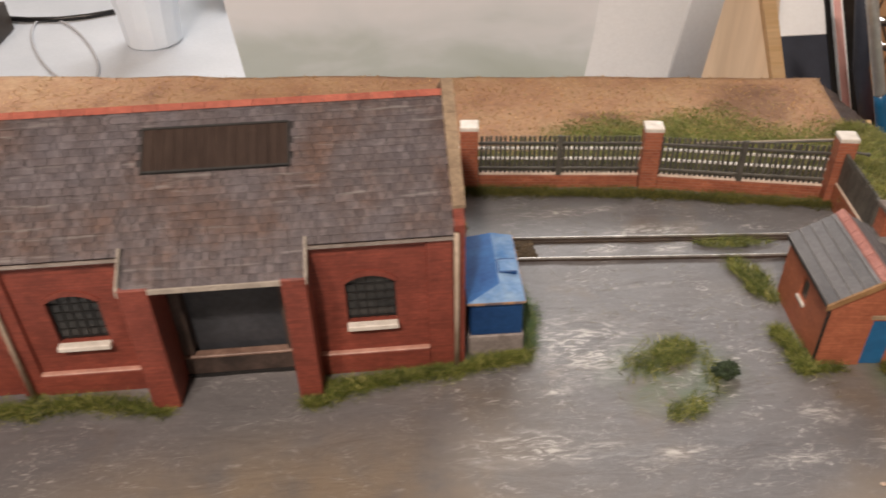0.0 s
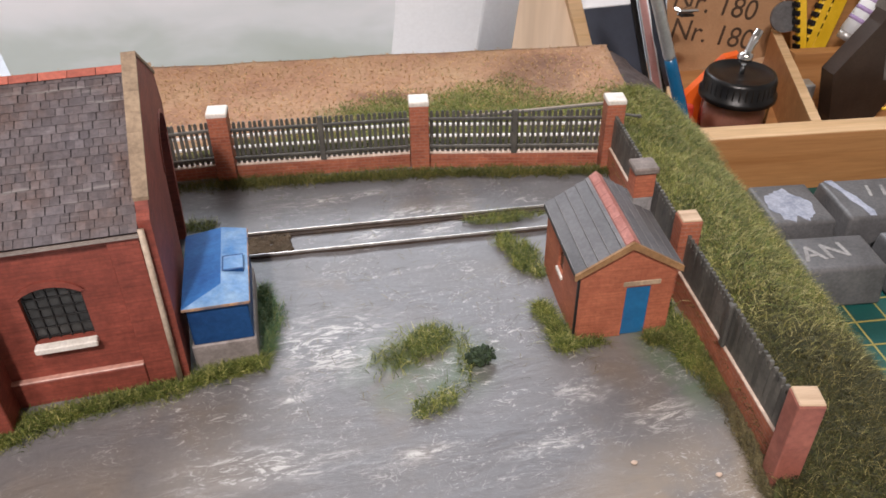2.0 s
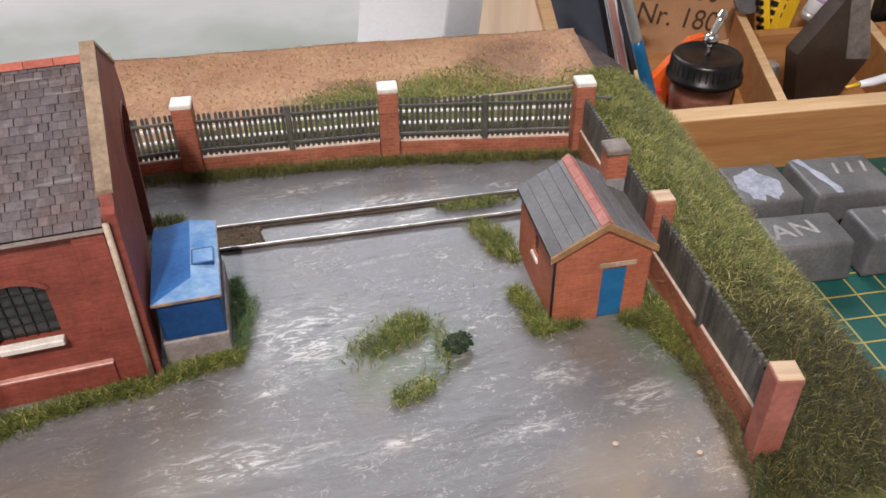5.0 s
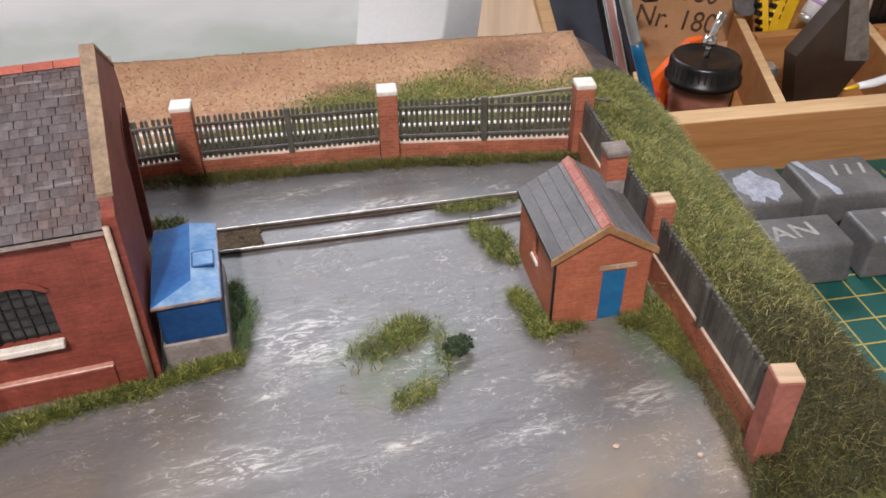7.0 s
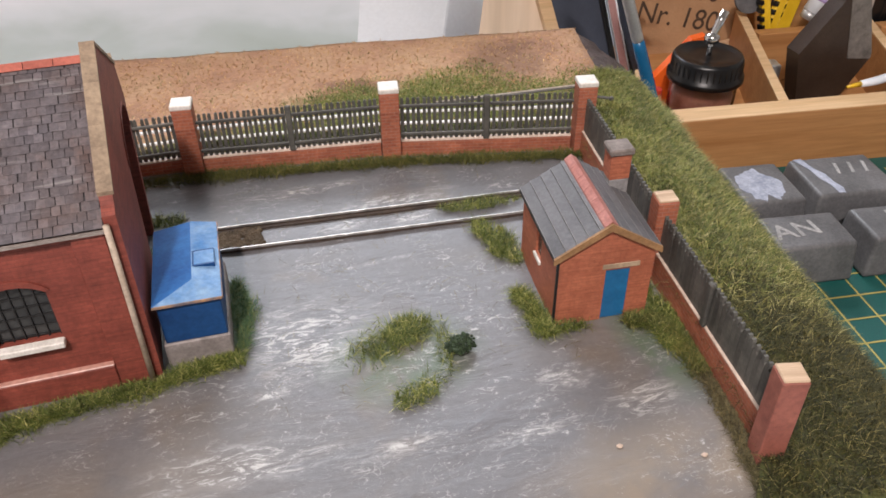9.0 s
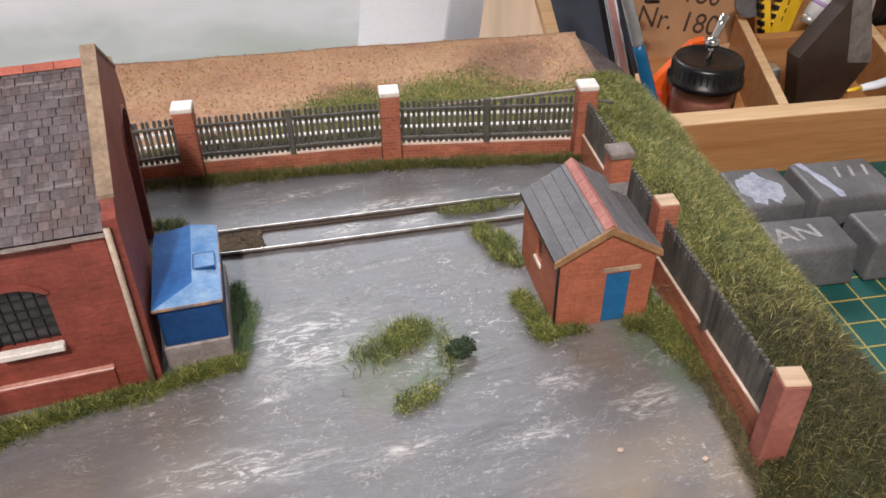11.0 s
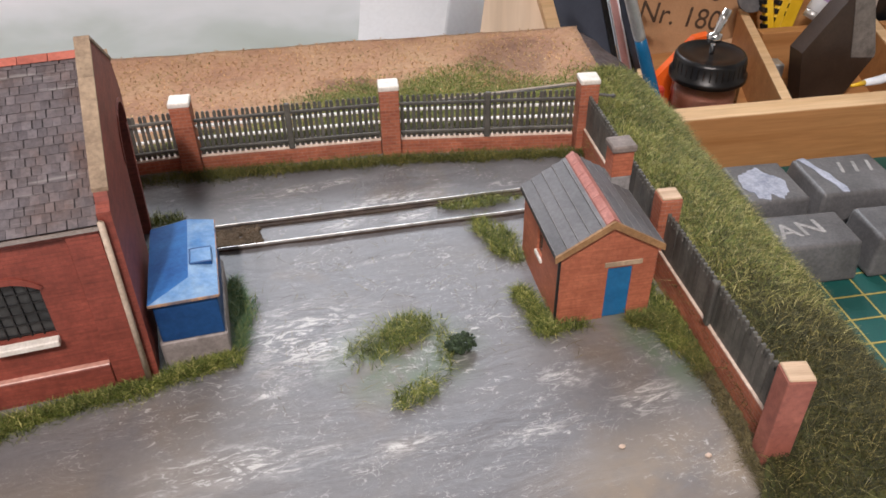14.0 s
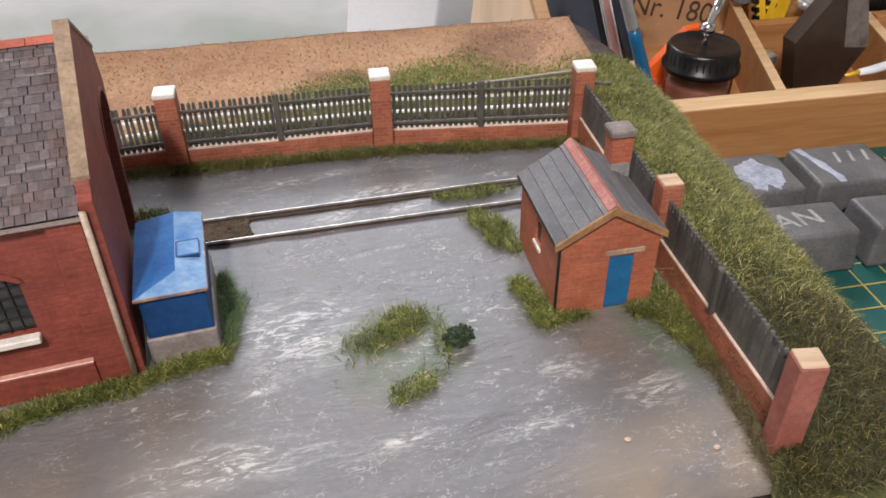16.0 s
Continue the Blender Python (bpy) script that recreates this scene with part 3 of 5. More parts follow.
def blob(cx, cy, rx, ry, turn, n, z=-0.0008):
    """Random spots in a ragged oval."""
    out = []
    ct, st = math.cos(radians(turn)), math.sin(radians(turn))
    while len(out) < n:
        a, r = RNG.uniform(0, 2 * math.pi), math.sqrt(RNG.uniform(0, 1))
        lim = 0.55 + 0.75 * noise.noise(Vector((math.cos(a) * 1.6 + cx * 90, math.sin(a) * 1.6 + cy * 90, 1.0)))
        if r > 0.4 + lim and RNG.uniform() > 0.12:
            continue
        px, py = r * rx * math.cos(a), r * ry * math.sin(a)
        out.append((cx + px * ct - py * st, cy + px * st + py * ct, z))
    return out


def strip(pts, w, n, z=-0.0008):
    """Random spots along a line of points; w: half widths at the points."""
    out = []
    lens = [math.dist(a[:2], b[:2]) for a, b in zip(pts, pts[1:])]
    pr = np.array(lens) / sum(lens)
    for k in RNG.choice(len(lens), n, p=pr):
        t = RNG.uniform()
        a, b = pts[k], pts[k + 1]
        ww = w[k] * (1 - t) + w[k + 1] * t
        x, y = a[0] + (b[0] - a[0]) * t, a[1] + (b[1] - a[1]) * t
        ww *= 0.7 + 0.6 * noise.noise(Vector((x * 120, y * 120, 2.0)))
        dx, dy = (b[0] - a[0]) / lens[k], (b[1] - a[1]) / lens[k]
        o = RNG.normal(0, 0.55) * ww
        out.append((x - dy * o, y + dx * o, z))
    return out


blades("grass_verge", strip([(-0.17, -0.008), (-0.128, -0.006), (-0.099, -0.013)], [0.007, 0.006, 0.005], 5200)
       + strip([(-0.053, -0.0145), (-0.044, -0.009), (-0.02, -0.005), (0.0, -0.003), (0.012, -0.0005), (0.028, 0.002)], [0.0035, 0.006, 0.0055, 0.0045, 0.0045, 0.0035], 9500),
       0.0042, GRASS, "olive green grass growing along the foot of the shed wall", seed=2)
blades("grass_tuft", strip([(0.0285, 0.006), (0.0300, 0.020), (0.0290, 0.040)], [0.004, 0.005, 0.004], 2300), 0.0042, GRASS_BLUE, "blue-green grass beside the blue hut", seed=3)
blades("grass_tuft", blob(0.0065, 0.0850, 0.0075, 0.0050, -20, 650) + blob(0.0045, 0.0600, 0.0060, 0.012, 0, 400), 0.0042, GRASS, "dark green grass at the shed's gable", seed=4)
blades("weed_patch", blob(0.081, -0.0015, 0.0085, 0.0055, 12, 900) + blob(0.074, -0.0060, 0.0125, 0.0055, 5, 560) + blob(0.078, -0.003, 0.017, 0.010, 10, 200) + blob(0.091, -0.014, 0.0035, 0.010, -8, 200) + blob(0.0655, -0.010, 0.007, 0.008, 10, 90), 0.0040, GRASS, "ragged green and straw weeds growing in the yard", 0.9, seed=6)
blades("weed_patch", blob(0.076, -0.0300, 0.0085, 0.0045, 15, 480) + blob(0.082, -0.026, 0.008, 0.005, 30, 110), 0.0036, GRASS, "small patch of straw-green weeds in the yard", 0.9, seed=7)
blades("weed_patch", blob(0.126, 0.036, 0.0065, 0.016, 12, 1700), 0.0042, GRASS, "olive weeds beside the brick hut", 0.8, seed=8)
blades("weed_patch", blob(0.127, 0.0615, 0.017, 0.0035, -5, 900), 0.0036, GRASS, "weeds growing between the rails", 0.8, seed=9)
blades("grass_tuft", strip([(0.1255, -0.0180), (0.1242, -0.006), (0.1225, 0.006)], [0.0045, 0.0050, 0.0035], 3000) + blob(0.134, -0.0165, 0.006, 0.002, -7, 220), 0.0042, GRASS, "straw and olive grass at the foot of the brick hut", 0.7, seed=10)
blades("weed_patch", blob(0.1640, -0.0240, 0.0062, 0.0130, -14, 2400) + strip([(0.1640, -0.012), (0.1670, 0.004), (0.1690, 0.03)], [0.004, 0.003, 0.0025], 1500) + blob(0.1555, -0.0205, 0.0050, 0.0022, -10, 420), 0.0040, GRASS, "bushy olive weeds between the brick hut and the fence", 0.85, seed=18)
blades("grass_verge", strip([(0.152, -0.0185), (0.162, -0.022), (0.165, -0.035), (0.1645, -0.048)], [0.0035, 0.006, 0.0055, 0.0035], 4200), 0.0036, GRASS_DARK, "mossy grass along the foot of the fence wall", seed=11)
blades("grass_verge", strip([(x, rear_line(x) - 0.0075) for x in (-0.01, 0.02, 0.05, 0.1, 0.14, 0.186)], [0.0055, 0.0065, 0.0045, 0.0042, 0.0045, 0.0055], 11000), 0.0036, GRASS_DARK, "mossy grass along the foot of the rear wall", seed=12)
blades("dead_grass", strip([(0.1645, -0.044), (0.1630, -0.056), (0.1612, -0.068), (0.158, -0.084), (0.157, -0.091)], [0.0032, 0.0028, 0.0026, 0.003, 0.003], 3600), 0.0028, DRY_GRASS, "brown dead grass and dirt along the fence wall", 0.9, seed=21)
# Blades near the front go to mossy, whose darker colour carries the light falloff.
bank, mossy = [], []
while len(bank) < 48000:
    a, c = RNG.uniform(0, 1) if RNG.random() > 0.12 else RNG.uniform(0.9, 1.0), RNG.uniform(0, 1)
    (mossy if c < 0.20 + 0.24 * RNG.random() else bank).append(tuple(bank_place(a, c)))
blades("bank_grass", mossy, 0.0042, GRASS_MOSSY_DIM, "mossy static grass, darkened for the dim front of the bank", 1.0, 0.00022, seed=20)
blades("bank_grass", bank, 0.0044, GRASS_BANK, "long olive green static grass on the bank", 1.0, 0.00026, seed=13)
fresh = []
while len(fresh) < 18000:
    c = 0.3 + 0.7 * RNG.beta(1.6, 1.0)
    fresh.append(tuple(bank_place(RNG.beta(1.1, 1.3), c)))
blades("bank_grass", fresh, 0.0044, GRASS_GREEN, "fresh green static grass on the bank", 1.0, 0.00026, seed=14)
turf = []
while len(turf) < 52000:
    a, c = RNG.uniform(0.62, 1.0), RNG.uniform(0.0, 0.9)
    p = field_place(a, c)
    lim = 0.08 + 0.51 * max(0.0, min(1.0, (p.x - 0.015) / 0.08)) - 0.10 * max(0.0, min(1.0, (p.x - 0.165) / 0.03)) + 0.10 * noise.fractal(Vector((p.x * 26, p.y * 26, 0)), 1.0, 2.0, 3)
    if RNG.random() < min(1.0, max(0.004, (lim - c) * 4 + 0.3)):
        turf.append(tuple(p))
FIELD_GREEN = island_mat("faded_static_grass", [(0.0, (0.085, 0.12, 0.026)), (0.5, (0.165, 0.21, 0.05)), (0.85, (0.28, 0.31, 0.10)), (1.0, (0.48, 0.42, 0.22))])
# Dull fibres put the shadow behind the fence into the ground's colour.
blades("field_verge", strip([(x, rear_line(x) + 0.0105, ) for x in (-0.05, 0.02, 0.06, 0.1, 0.14, 0.178)], [0.007] * 6, 9000, 0.002), 0.0026, DRY_GRASS, "dull olive-brown dead grass painting the shade behind the rear wall", 0.9, 0.0003, seed=19)
blades("field_grass", turf, 0.0018, FIELD_GREEN, "short green static grass behind the rear wall", 0.8, 0.00036, seed=15)
crumbs = []
for k in range(15000):
    crumbs.append(tuple(field_place(RNG.uniform(0.2, 1.0), RNG.uniform(0.1, 1.0))))
SANDY = island_mat("sandy_fibres", [(0.0, (0.37, 0.215, 0.115)), (0.4, (0.46, 0.28, 0.155)), (0.8, (0.55, 0.36, 0.20)), (1.0, (0.66, 0.47, 0.29))], 0.9)
blades("field_scatter", crumbs, 0.0016, SANDY, "sandy scatter on the ground behind the wall", 1.4, 0.0006, seed=16, category="scatter")
loose = []
for k in range(620):
    x, y = RNG.uniform(0.03, 0.15), RNG.uniform(-0.03, 0.11)
    loose.append((x, y, -0.0004))
blades("loose_fibres", loose, 0.0036, DRY_GRASS, "loose grass fibres lying on the yard", 14.0, 0.0002, seed=17)


# ---- the goods shed ----
shed = thing("goods_shed", "red brick model goods shed with slate roof", "shed", group="")
SX0, RY, RZ, EY, EZ, SL = -0.175, 0.0446, 0.0868, 0.0015, 0.0595, 0.632
TH = 0.004
win_r, win_l = (-0.0362, -0.0193, 0.0228, 0.0398, 0.0428), (-0.1338, -0.1168, 0.0228, 0.0398, 0.0428)


def wall_with_arch(x0, x1, z0, z1, y0, y1, w):
    """A wall panel between x0 and x1 with an arched window opening right through it."""
    return plate([(x0, z0), (x1, z0), (x1, z1), (x0, z1)], [arch_outline(*w)], 1, y0, y1)


part("wall_panel", wall_with_arch(-0.047, -0.0085, 0.0, 0.0583, 0.0012, TH + 0.001, win_r), BRICK, shed)
part("wall_panel", wall_with_arch(-0.1435, -0.1045, 0.0, 0.0583, 0.0012, TH + 0.001, win_l), BRICK, shed)
for x0, x1 in ((-0.0085, 0.0002), (-0.152, -0.1435)):
    part("pilaster", B(x0, x1, -0.0002, TH, 0, 0.0580, 0.0002), BRICK, shed)
part("wall_panel", B(SX0, -0.152, 0.0012, TH, 0, 0.0580), BRICK, shed)
for x0, x1 in ((-0.047, -0.0085), (-0.1435, -0.1045)):
    part("plinth", B(x0, x1, -0.0008, 0.0012, 0, 0.0094, 0.0003), BRICK, shed, "brick plinth with a highlight painted along its top edge")
    part("plinth_ledge", B(x0, x1, -0.0009, 0.0012, 0.0094, 0.0100, 0.0002), LEDGE_HIGHLIGHT, shed)
    part("corbel", B(x0, x1, -0.0002, 0.0012, 0.0556, 0.0581, 0.0002), BRICK, shed)
    part("corbel_ledge", B(x0, x1, 0.0004, 0.0012, 0.0545, 0.0556, 0.0002), BRICK, shed)


def shed_window(w):
    win = part("window", prism(arch_outline(*w), 1, 0.0032, 0.0038), GLASS_DARK, shed, "dark arched window with black glazing bars")
    part("window_sill", B(w[0] - 0.0003, w[1] + 0.0003, -0.0016, 0.0034, w[2] - 0.0023, w[2] - 0.0002, 0.0003), WHITE_STONE, win, "white stone window sill")
    n = 5
    for k in range(n + 1):
        x = w[0] + (w[1] - w[0]) * (k + 0.15) / (n + 0.3)
        top = w[3] + (w[4] - w[3]) * (1 - (2 * (k + 0.15) / (n + 0.3) - 1) ** 2)
        part("glazing_bar", B(x - 0.00022, x + 0.00022, 0.0026, 0.0033, w[2], top), BLACK, win)
    for k in range(6):
        z = w[2] + 0.0008 + (w[4] - w[2] - 0.0012) * k / 5.3
        part("glazing_bar", B(w[0], w[1], 0.0027, 0.0032, z - 0.0002, z + 0.0002), BLACK, win)
    part("lintel", prism([(w[0] - 0.0012, w[3] + 0.0006)] + arch_outline(w[0] - 0.0012, w[1] + 0.0012, w[2], w[3] + 0.0006, w[4] + 0.0022)[2:][::-1][1:] + arch_outline(w[0], w[1], w[2], w[3], w[4])[2:], 1, 0.0007, 0.0013), BRICK, win)


shed_window(win_r)
shed_window(win_l)

# porch piers, loading bay and its platform
for x0, x1 in ((-0.1048, -0.0955), (-0.0548, -0.0468)):
    part("porch_pier", B(x0, x1, -0.0112, TH, 0, 0.0525, 0.0003), BRICK, shed)
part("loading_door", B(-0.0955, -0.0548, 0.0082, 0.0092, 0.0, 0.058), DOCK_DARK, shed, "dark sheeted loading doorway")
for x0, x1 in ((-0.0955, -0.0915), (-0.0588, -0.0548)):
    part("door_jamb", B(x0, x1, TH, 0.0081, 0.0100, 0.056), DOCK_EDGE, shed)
part("loading_platform", B(-0.0955, -0.0548, 0.0035, 0.0081, 0, 0.0088, 0.0003), DOCK_EDGE, shed, "dark brown loading platform")
part("platform_edge", B(-0.0955, -0.0548, 0.0030, 0.0065, 0.0088, 0.0100, 0.0003), DOCK_LIP, shed)
# Black strip draws the dark line where the platform meets the yard.
part("platform_ramp", B(-0.0955, -0.0548, 0.0027, 0.0035, 0, 0.0014), BLACK, shed)

# gables with their raised copings; the yard gable leans out a little towards its top and rear
ag = 0.0830
arch_y = (0.0505, 0.0785)
spring, crown = 0.047, 0.0600


def roof_at(y):
    return RZ + 0.0035 - SL * abs(y - RY)


def leaning(bm):
    for v in bm.verts:
        v.co.x -= max(0.0, 1 - v.co.z / 0.07) * (0.0008 + 0.0022 * max(0.0, v.co.y) / 0.083)
    return bm


arc = []
for k in range(13):
    t = math.pi * k / 12
    arc.append(((arch_y[0] + arch_y[1]) / 2 - (arch_y[1] - arch_y[0]) / 2 * math.cos(t), spring + (crown - spring) * math.sin(t)))
gable = [(0.0, 0.0), (arch_y[0], 0.0)] + arc + [(arch_y[1], 0.0), (ag, 0.0), (ag, 0.0570), (0.0752, roof_at(0.0752)), (RY, roof_at(RY)), (0.0042, roof_at(0.0042)), (0.0030, 0.0625), (0.0, 0.0610)]
part("gable_wall", leaning(prism(gable, 0, 0.0010, 0.0045)), BRICK, shed)
mid_y = (arch_y[0] + arch_y[1]) / 2
ring = [(a[0] + (a[0] - mid_y) * 0.09, a[1] + 0.0013 * math.sin(math.pi * k / 12)) for k, a in enumerate(arc)]
part("arch_ring", leaning(prism(ring + arc[::-1], 0, 0.0044, 0.0049)), BRICK, shed, "brick arch over the track doorway")
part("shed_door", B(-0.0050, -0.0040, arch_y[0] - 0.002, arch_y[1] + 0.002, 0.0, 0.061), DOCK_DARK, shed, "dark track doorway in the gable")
part("door_post", leaning(B(0.0016, 0.0041, arch_y[0] + 0.0012, arch_y[0] + 0.0040, 0, 0.0525, 0.0003)), LEAD, shed, "weathered grey timber door post")
part("gable_wall", prism([(0.0, 0.0), (ag, 0.0), (ag, EZ), (RY, RZ), (0.0, EZ)], 0, SX0, SX0 + 0.004), BRICK, shed)
part("rear_wall", B(SX0 + 0.004, -0.0022, ag - 0.004, ag, 0, 0.0595), BRICK, shed)
# coping stones, one by one up each slope
for lo, hi, n in ((0.0042, RY, 7), (RY, 0.0752, 5)):
    for k in range(n):
        ya, yb = lo + (hi - lo) * k / n, lo + (hi - lo) * (k + 1) / n
        za, zb = roof_at(ya), roof_at(yb)
        g = 0.00006
        part("coping_stone", prism([(ya + g, za), (yb - g, zb), (yb - g, zb + 0.0012), (ya + g, za + 0.0012)], 0, 0.0007, 0.0049), STONE, shed)
part("coping_finial", prism([(0.0735, roof_at(0.0735)), (0.0752, roof_at(0.0752)), (0.0750, roof_at(0.0752) + 0.0042), (0.0744, roof_at(0.0752) + 0.0030)], 0, 0.0030, 0.0044), STONE, shed, "chipped upstand at the foot of the coping")

# roof decks; the front one runs on over the porch
PX0, PX1, PY = -0.1054, -0.0464, -0.0104


def roof_z(y):
    return RZ - SL * abs(y - RY)


E0 = EY - 0.0018
part("roof_deck", prism([(E0, roof_z(E0) - 0.0010), (RY, RZ - 0.0012), (RY, RZ - 0.0002), (E0, roof_z(E0) - 0.0002)], 0, SX0, 0.0008), DECK, shed)
part("roof_deck", prism([(0.0818, roof_z(0.0818) - 0.0012), (RY, RZ - 0.0012), (RY, RZ), (0.0818, roof_z(0.0818))], 0, SX0, 0.0008), DARK_SLATE, shed)
part("porch_roof_deck", prism([(PY, roof_z(PY) - 0.0016), (EY, roof_z(EY) - 0.0016), (EY, roof_z(EY) - 0.0002), (PY, roof_z(PY) - 0.0002)], 0, PX0, PX1), DECK, shed)
part("porch_fascia", B(PX0, PX1, PY - 0.0006, PY, roof_z(PY) - 0.0018, roof_z(PY) + 0.0002, 0.0001), GREY_STONE, shed, "buff card edge of the porch roof")
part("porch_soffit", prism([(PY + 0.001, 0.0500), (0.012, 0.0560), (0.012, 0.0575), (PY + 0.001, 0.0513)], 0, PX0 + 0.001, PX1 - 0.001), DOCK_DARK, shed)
for x in (PX0, PX1 - 0.0008):
    part("bargeboard", prism([(PY - 0.0003, roof_z(PY) - 0.0024), (EY, roof_z(EY) - 0.0024), (EY, roof_z(EY) + 0.0004), (PY - 0.0003, roof_z(PY) + 0.0004)], 0, x, x + 0.0008), GREY_STONE, shed)
for x0, x1 in ((PX1, 0.0012), (SX0, PX0)):
    # Black strip paints the dark gap between the slates and the gutter lip.
    part("gutter", prism([(EY - 0.0020, EZ - 0.0032), (EY - 0.0004, EZ - 0.0032), (EY - 0.0004, EZ - 0.0016), (EY - 0.0020, EZ - 0.0024)], 0, x0, x1), BLACK, shed, "black strip painting the dark gap behind the gutter lip")
    part("gutter_lip", prism([(EY - 0.0028, EZ - 0.0030), (EY - 0.0020, EZ - 0.0030), (EY - 0.0020, EZ - 0.0021), (EY - 0.0028, EZ - 0.0021)], 0, x0, x1), GUTTER, shed, "pale worn gutter lip")
part("downpipe", tube([(0.0015, -0.0012, 0.0590), (0.0012, -0.0014, 0.03), (0.0008, -0.0014, 0.0005)], 0.0009, 8), PIPE, shed, "buff painted downpipe", True)
part("downpipe", tube([(-0.1485, -0.0012, 0.0580), (-0.1485, -0.0014, 0.0005)], 0.0009, 8), PIPE, shed, "buff painted downpipe", True)
n = 22
for k in range(n):
    x0, x1 = SX0 + (0.0008 - SX0) * k / n, SX0 + (0.0008 - SX0) * (k + 1) / n
    part("ridge_tile", prism([(RY - 0.0022, RZ - 0.0005), (RY, RZ + 0.0010), (RY + 0.0022, RZ - 0.0005), (RY, RZ - 0.0009)], 0, x0 + 0.0001, x1 - 0.0001), RIDGE_RED, shed)
# skylight in the front slope
KX0, KX1, KY0, KY1 = -0.0991, -0.0517, 0.0234, 0.0364
sky = part("skylight", prism([(KY0, roof_z(KY0) + 0.0004), (KY1, roof_z(KY1) + 0.0004), (KY1, roof_z(KY1) + 0.0008), (KY0, roof_z(KY0) + 0.0008)], 0, KX0, KX1), SOOT, shed, "sooty boarded skylight")
for x0, x1, y0, y1 in ((KX0 - 0.0006, KX0, KY0 - 0.0006, KY1 + 0.0006), (KX1, KX1 + 0.0006, KY0 - 0.0006, KY1 + 0.0006), (KX0, KX1, KY0 - 0.0006, KY0), (KX0, KX1, KY1, KY1 + 0.0006)):
    part("skylight_frame", prism([(y0, roof_z(y0)), (y1, roof_z(y1)), (y1, roof_z(y1) + 0.0011), (y0, roof_z(y0) + 0.0011)], 0, x0, x1), BLACK, sky)
for k in range(1, 14):
    x = KX0 + (KX1 - KX0) * k / 14
    part("skylight_bar", prism([(KY0, roof_z(KY0) + 0.0008), (KY1, roof_z(KY1) + 0.0008), (KY1, roof_z(KY1) + 0.0011), (KY0, roof_z(KY0) + 0.0011)], 0, x - 0.0002, x + 0.0002), SOOT, sky)


# ---- the blue hut on its concrete base ----
tank = thing("lamp_hut", "small faded blue painted hut on a pale concrete base", "hut", (0.006, 0.0045, 0), -1.5)
W, D, H0, H1 = 0.0192, 0.0385, 0.0088, 0.0245
part("base", B(-0.0004, W + 0.0006, -0.0003, D, -0.0014, H0, 0.0004), CONCRETE, tank, "pale concrete base")
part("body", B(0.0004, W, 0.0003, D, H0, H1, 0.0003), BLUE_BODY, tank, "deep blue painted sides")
bm = bmesh.new()
e = 0.0007
zr = H1 + 0.0019
rx = W * 0.60
vs = [bm.verts.new(c) for c in ((-e, -e, H1), (W + e, -e, H1 + 0.0002), (W + e, D + e, H1 + 0.0002), (-e, D + e, H1), (rx, D * 0.20, zr), (rx, D + e, zr))]
low = [bm.verts.new((v.co.x, v.co.y, v.co.z - 0.0008)) for v in vs[:4]]
bm.faces.new((vs[0], vs[4], vs[5], vs[3]))
for i, j in ((0, 1), (1, 2), (2, 3), (3, 0)):
    if (i, j) != (2, 3):
        bm.faces.new((vs[i], low[i], low[j], vs[j]))
bm.faces.new((vs[2], low[2], low[3], vs[3], vs[5]))
bm.faces.new(low)
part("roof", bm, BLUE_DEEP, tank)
bm = bmesh.new()
u = 0.0001
vs = [bm.verts.new(c) for c in ((-e, -e, H1 + u), (W + e, -e, H1 + 0.0002 + u), (W + e, D + e, H1 + 0.0002 + u), (rx, D + e, zr + u), (rx, D * 0.20, zr + u))]
low = [bm.verts.new((v.co.x, v.co.y, v.co.z - 0.0005)) for v in vs]
bm.faces.new(vs)
bm.faces.new(low[::-1])
for i in range(5):
    bm.faces.new((vs[i], low[i], low[(i + 1) % 5], vs[(i + 1) % 5]))
part("roof_sheet", bm, BLUE_PALE, tank, "faded blue roof sheet with its lit slope painted paler")
hatch = part("hatch", B(W * 0.64, W * 0.97, D * 0.38, D * 0.56, H1 + 0.0002, H1 + 0.0020, 0.0002, m=pose(0, 0, 0.0002)), BLUE_PALE, tank)
for x0, x1, y0, y1 in ((0.615, 0.64, 0.37, 0.57), (0.64, 0.97, 0.365, 0.38), (0.64, 0.97, 0.56, 0.575)):
    part("hatch_edge", B(W * x0, W * x1, D * y0, D * y1, H1 + 0.0002, H1 + 0.0021), BLUE_BODY, hatch, "dark painted hatch edge")
part("roof_trim", B(W + e - 0.0001, W + e + 0.0003, -e, D + e, H1 - 0.0005, H1 + 0.0004, 0.0001), RUST, tank, "rusty chipped roof edge")
part("roof_trim", B(-e, W + e, -e - 0.0003, -e + 0.0001, H1 - 0.0007, H1 + 0.0003, 0.0001), RUST, tank, "rusty chipped roof edge")


# ---- the small brick hut ----
hut = thing("brick_hut", "small orange-red brick hut with a slate roof and blue door", "hut", (0.1281, -0.0127, -0.0014), -5.8)
hut.matrix_world = hut.matrix_world @ Matrix.Diagonal((1, 1, 1.031, 1))
HW, HD, HE, HA = 0.0321, 0.0400, 0.0278, 0.0373
sl = (HA - HE) / (HW / 2)
door = (0.0163, 0.0245, 0.0203)
bm = bmesh.new()
prism([(0, 0), (door[0], 0), (door[0], door[2]), (door[1], door[2]), (door[1], 0), (HW, 0), (HW, HE), (HW / 2, HA), (0, HE)], 1, 0, 0.0012, bm)
part("front_wall", bm, HUT_BRICK, hut)
wy = (0.0174, 0.0232, 0.0138, 0.0224)
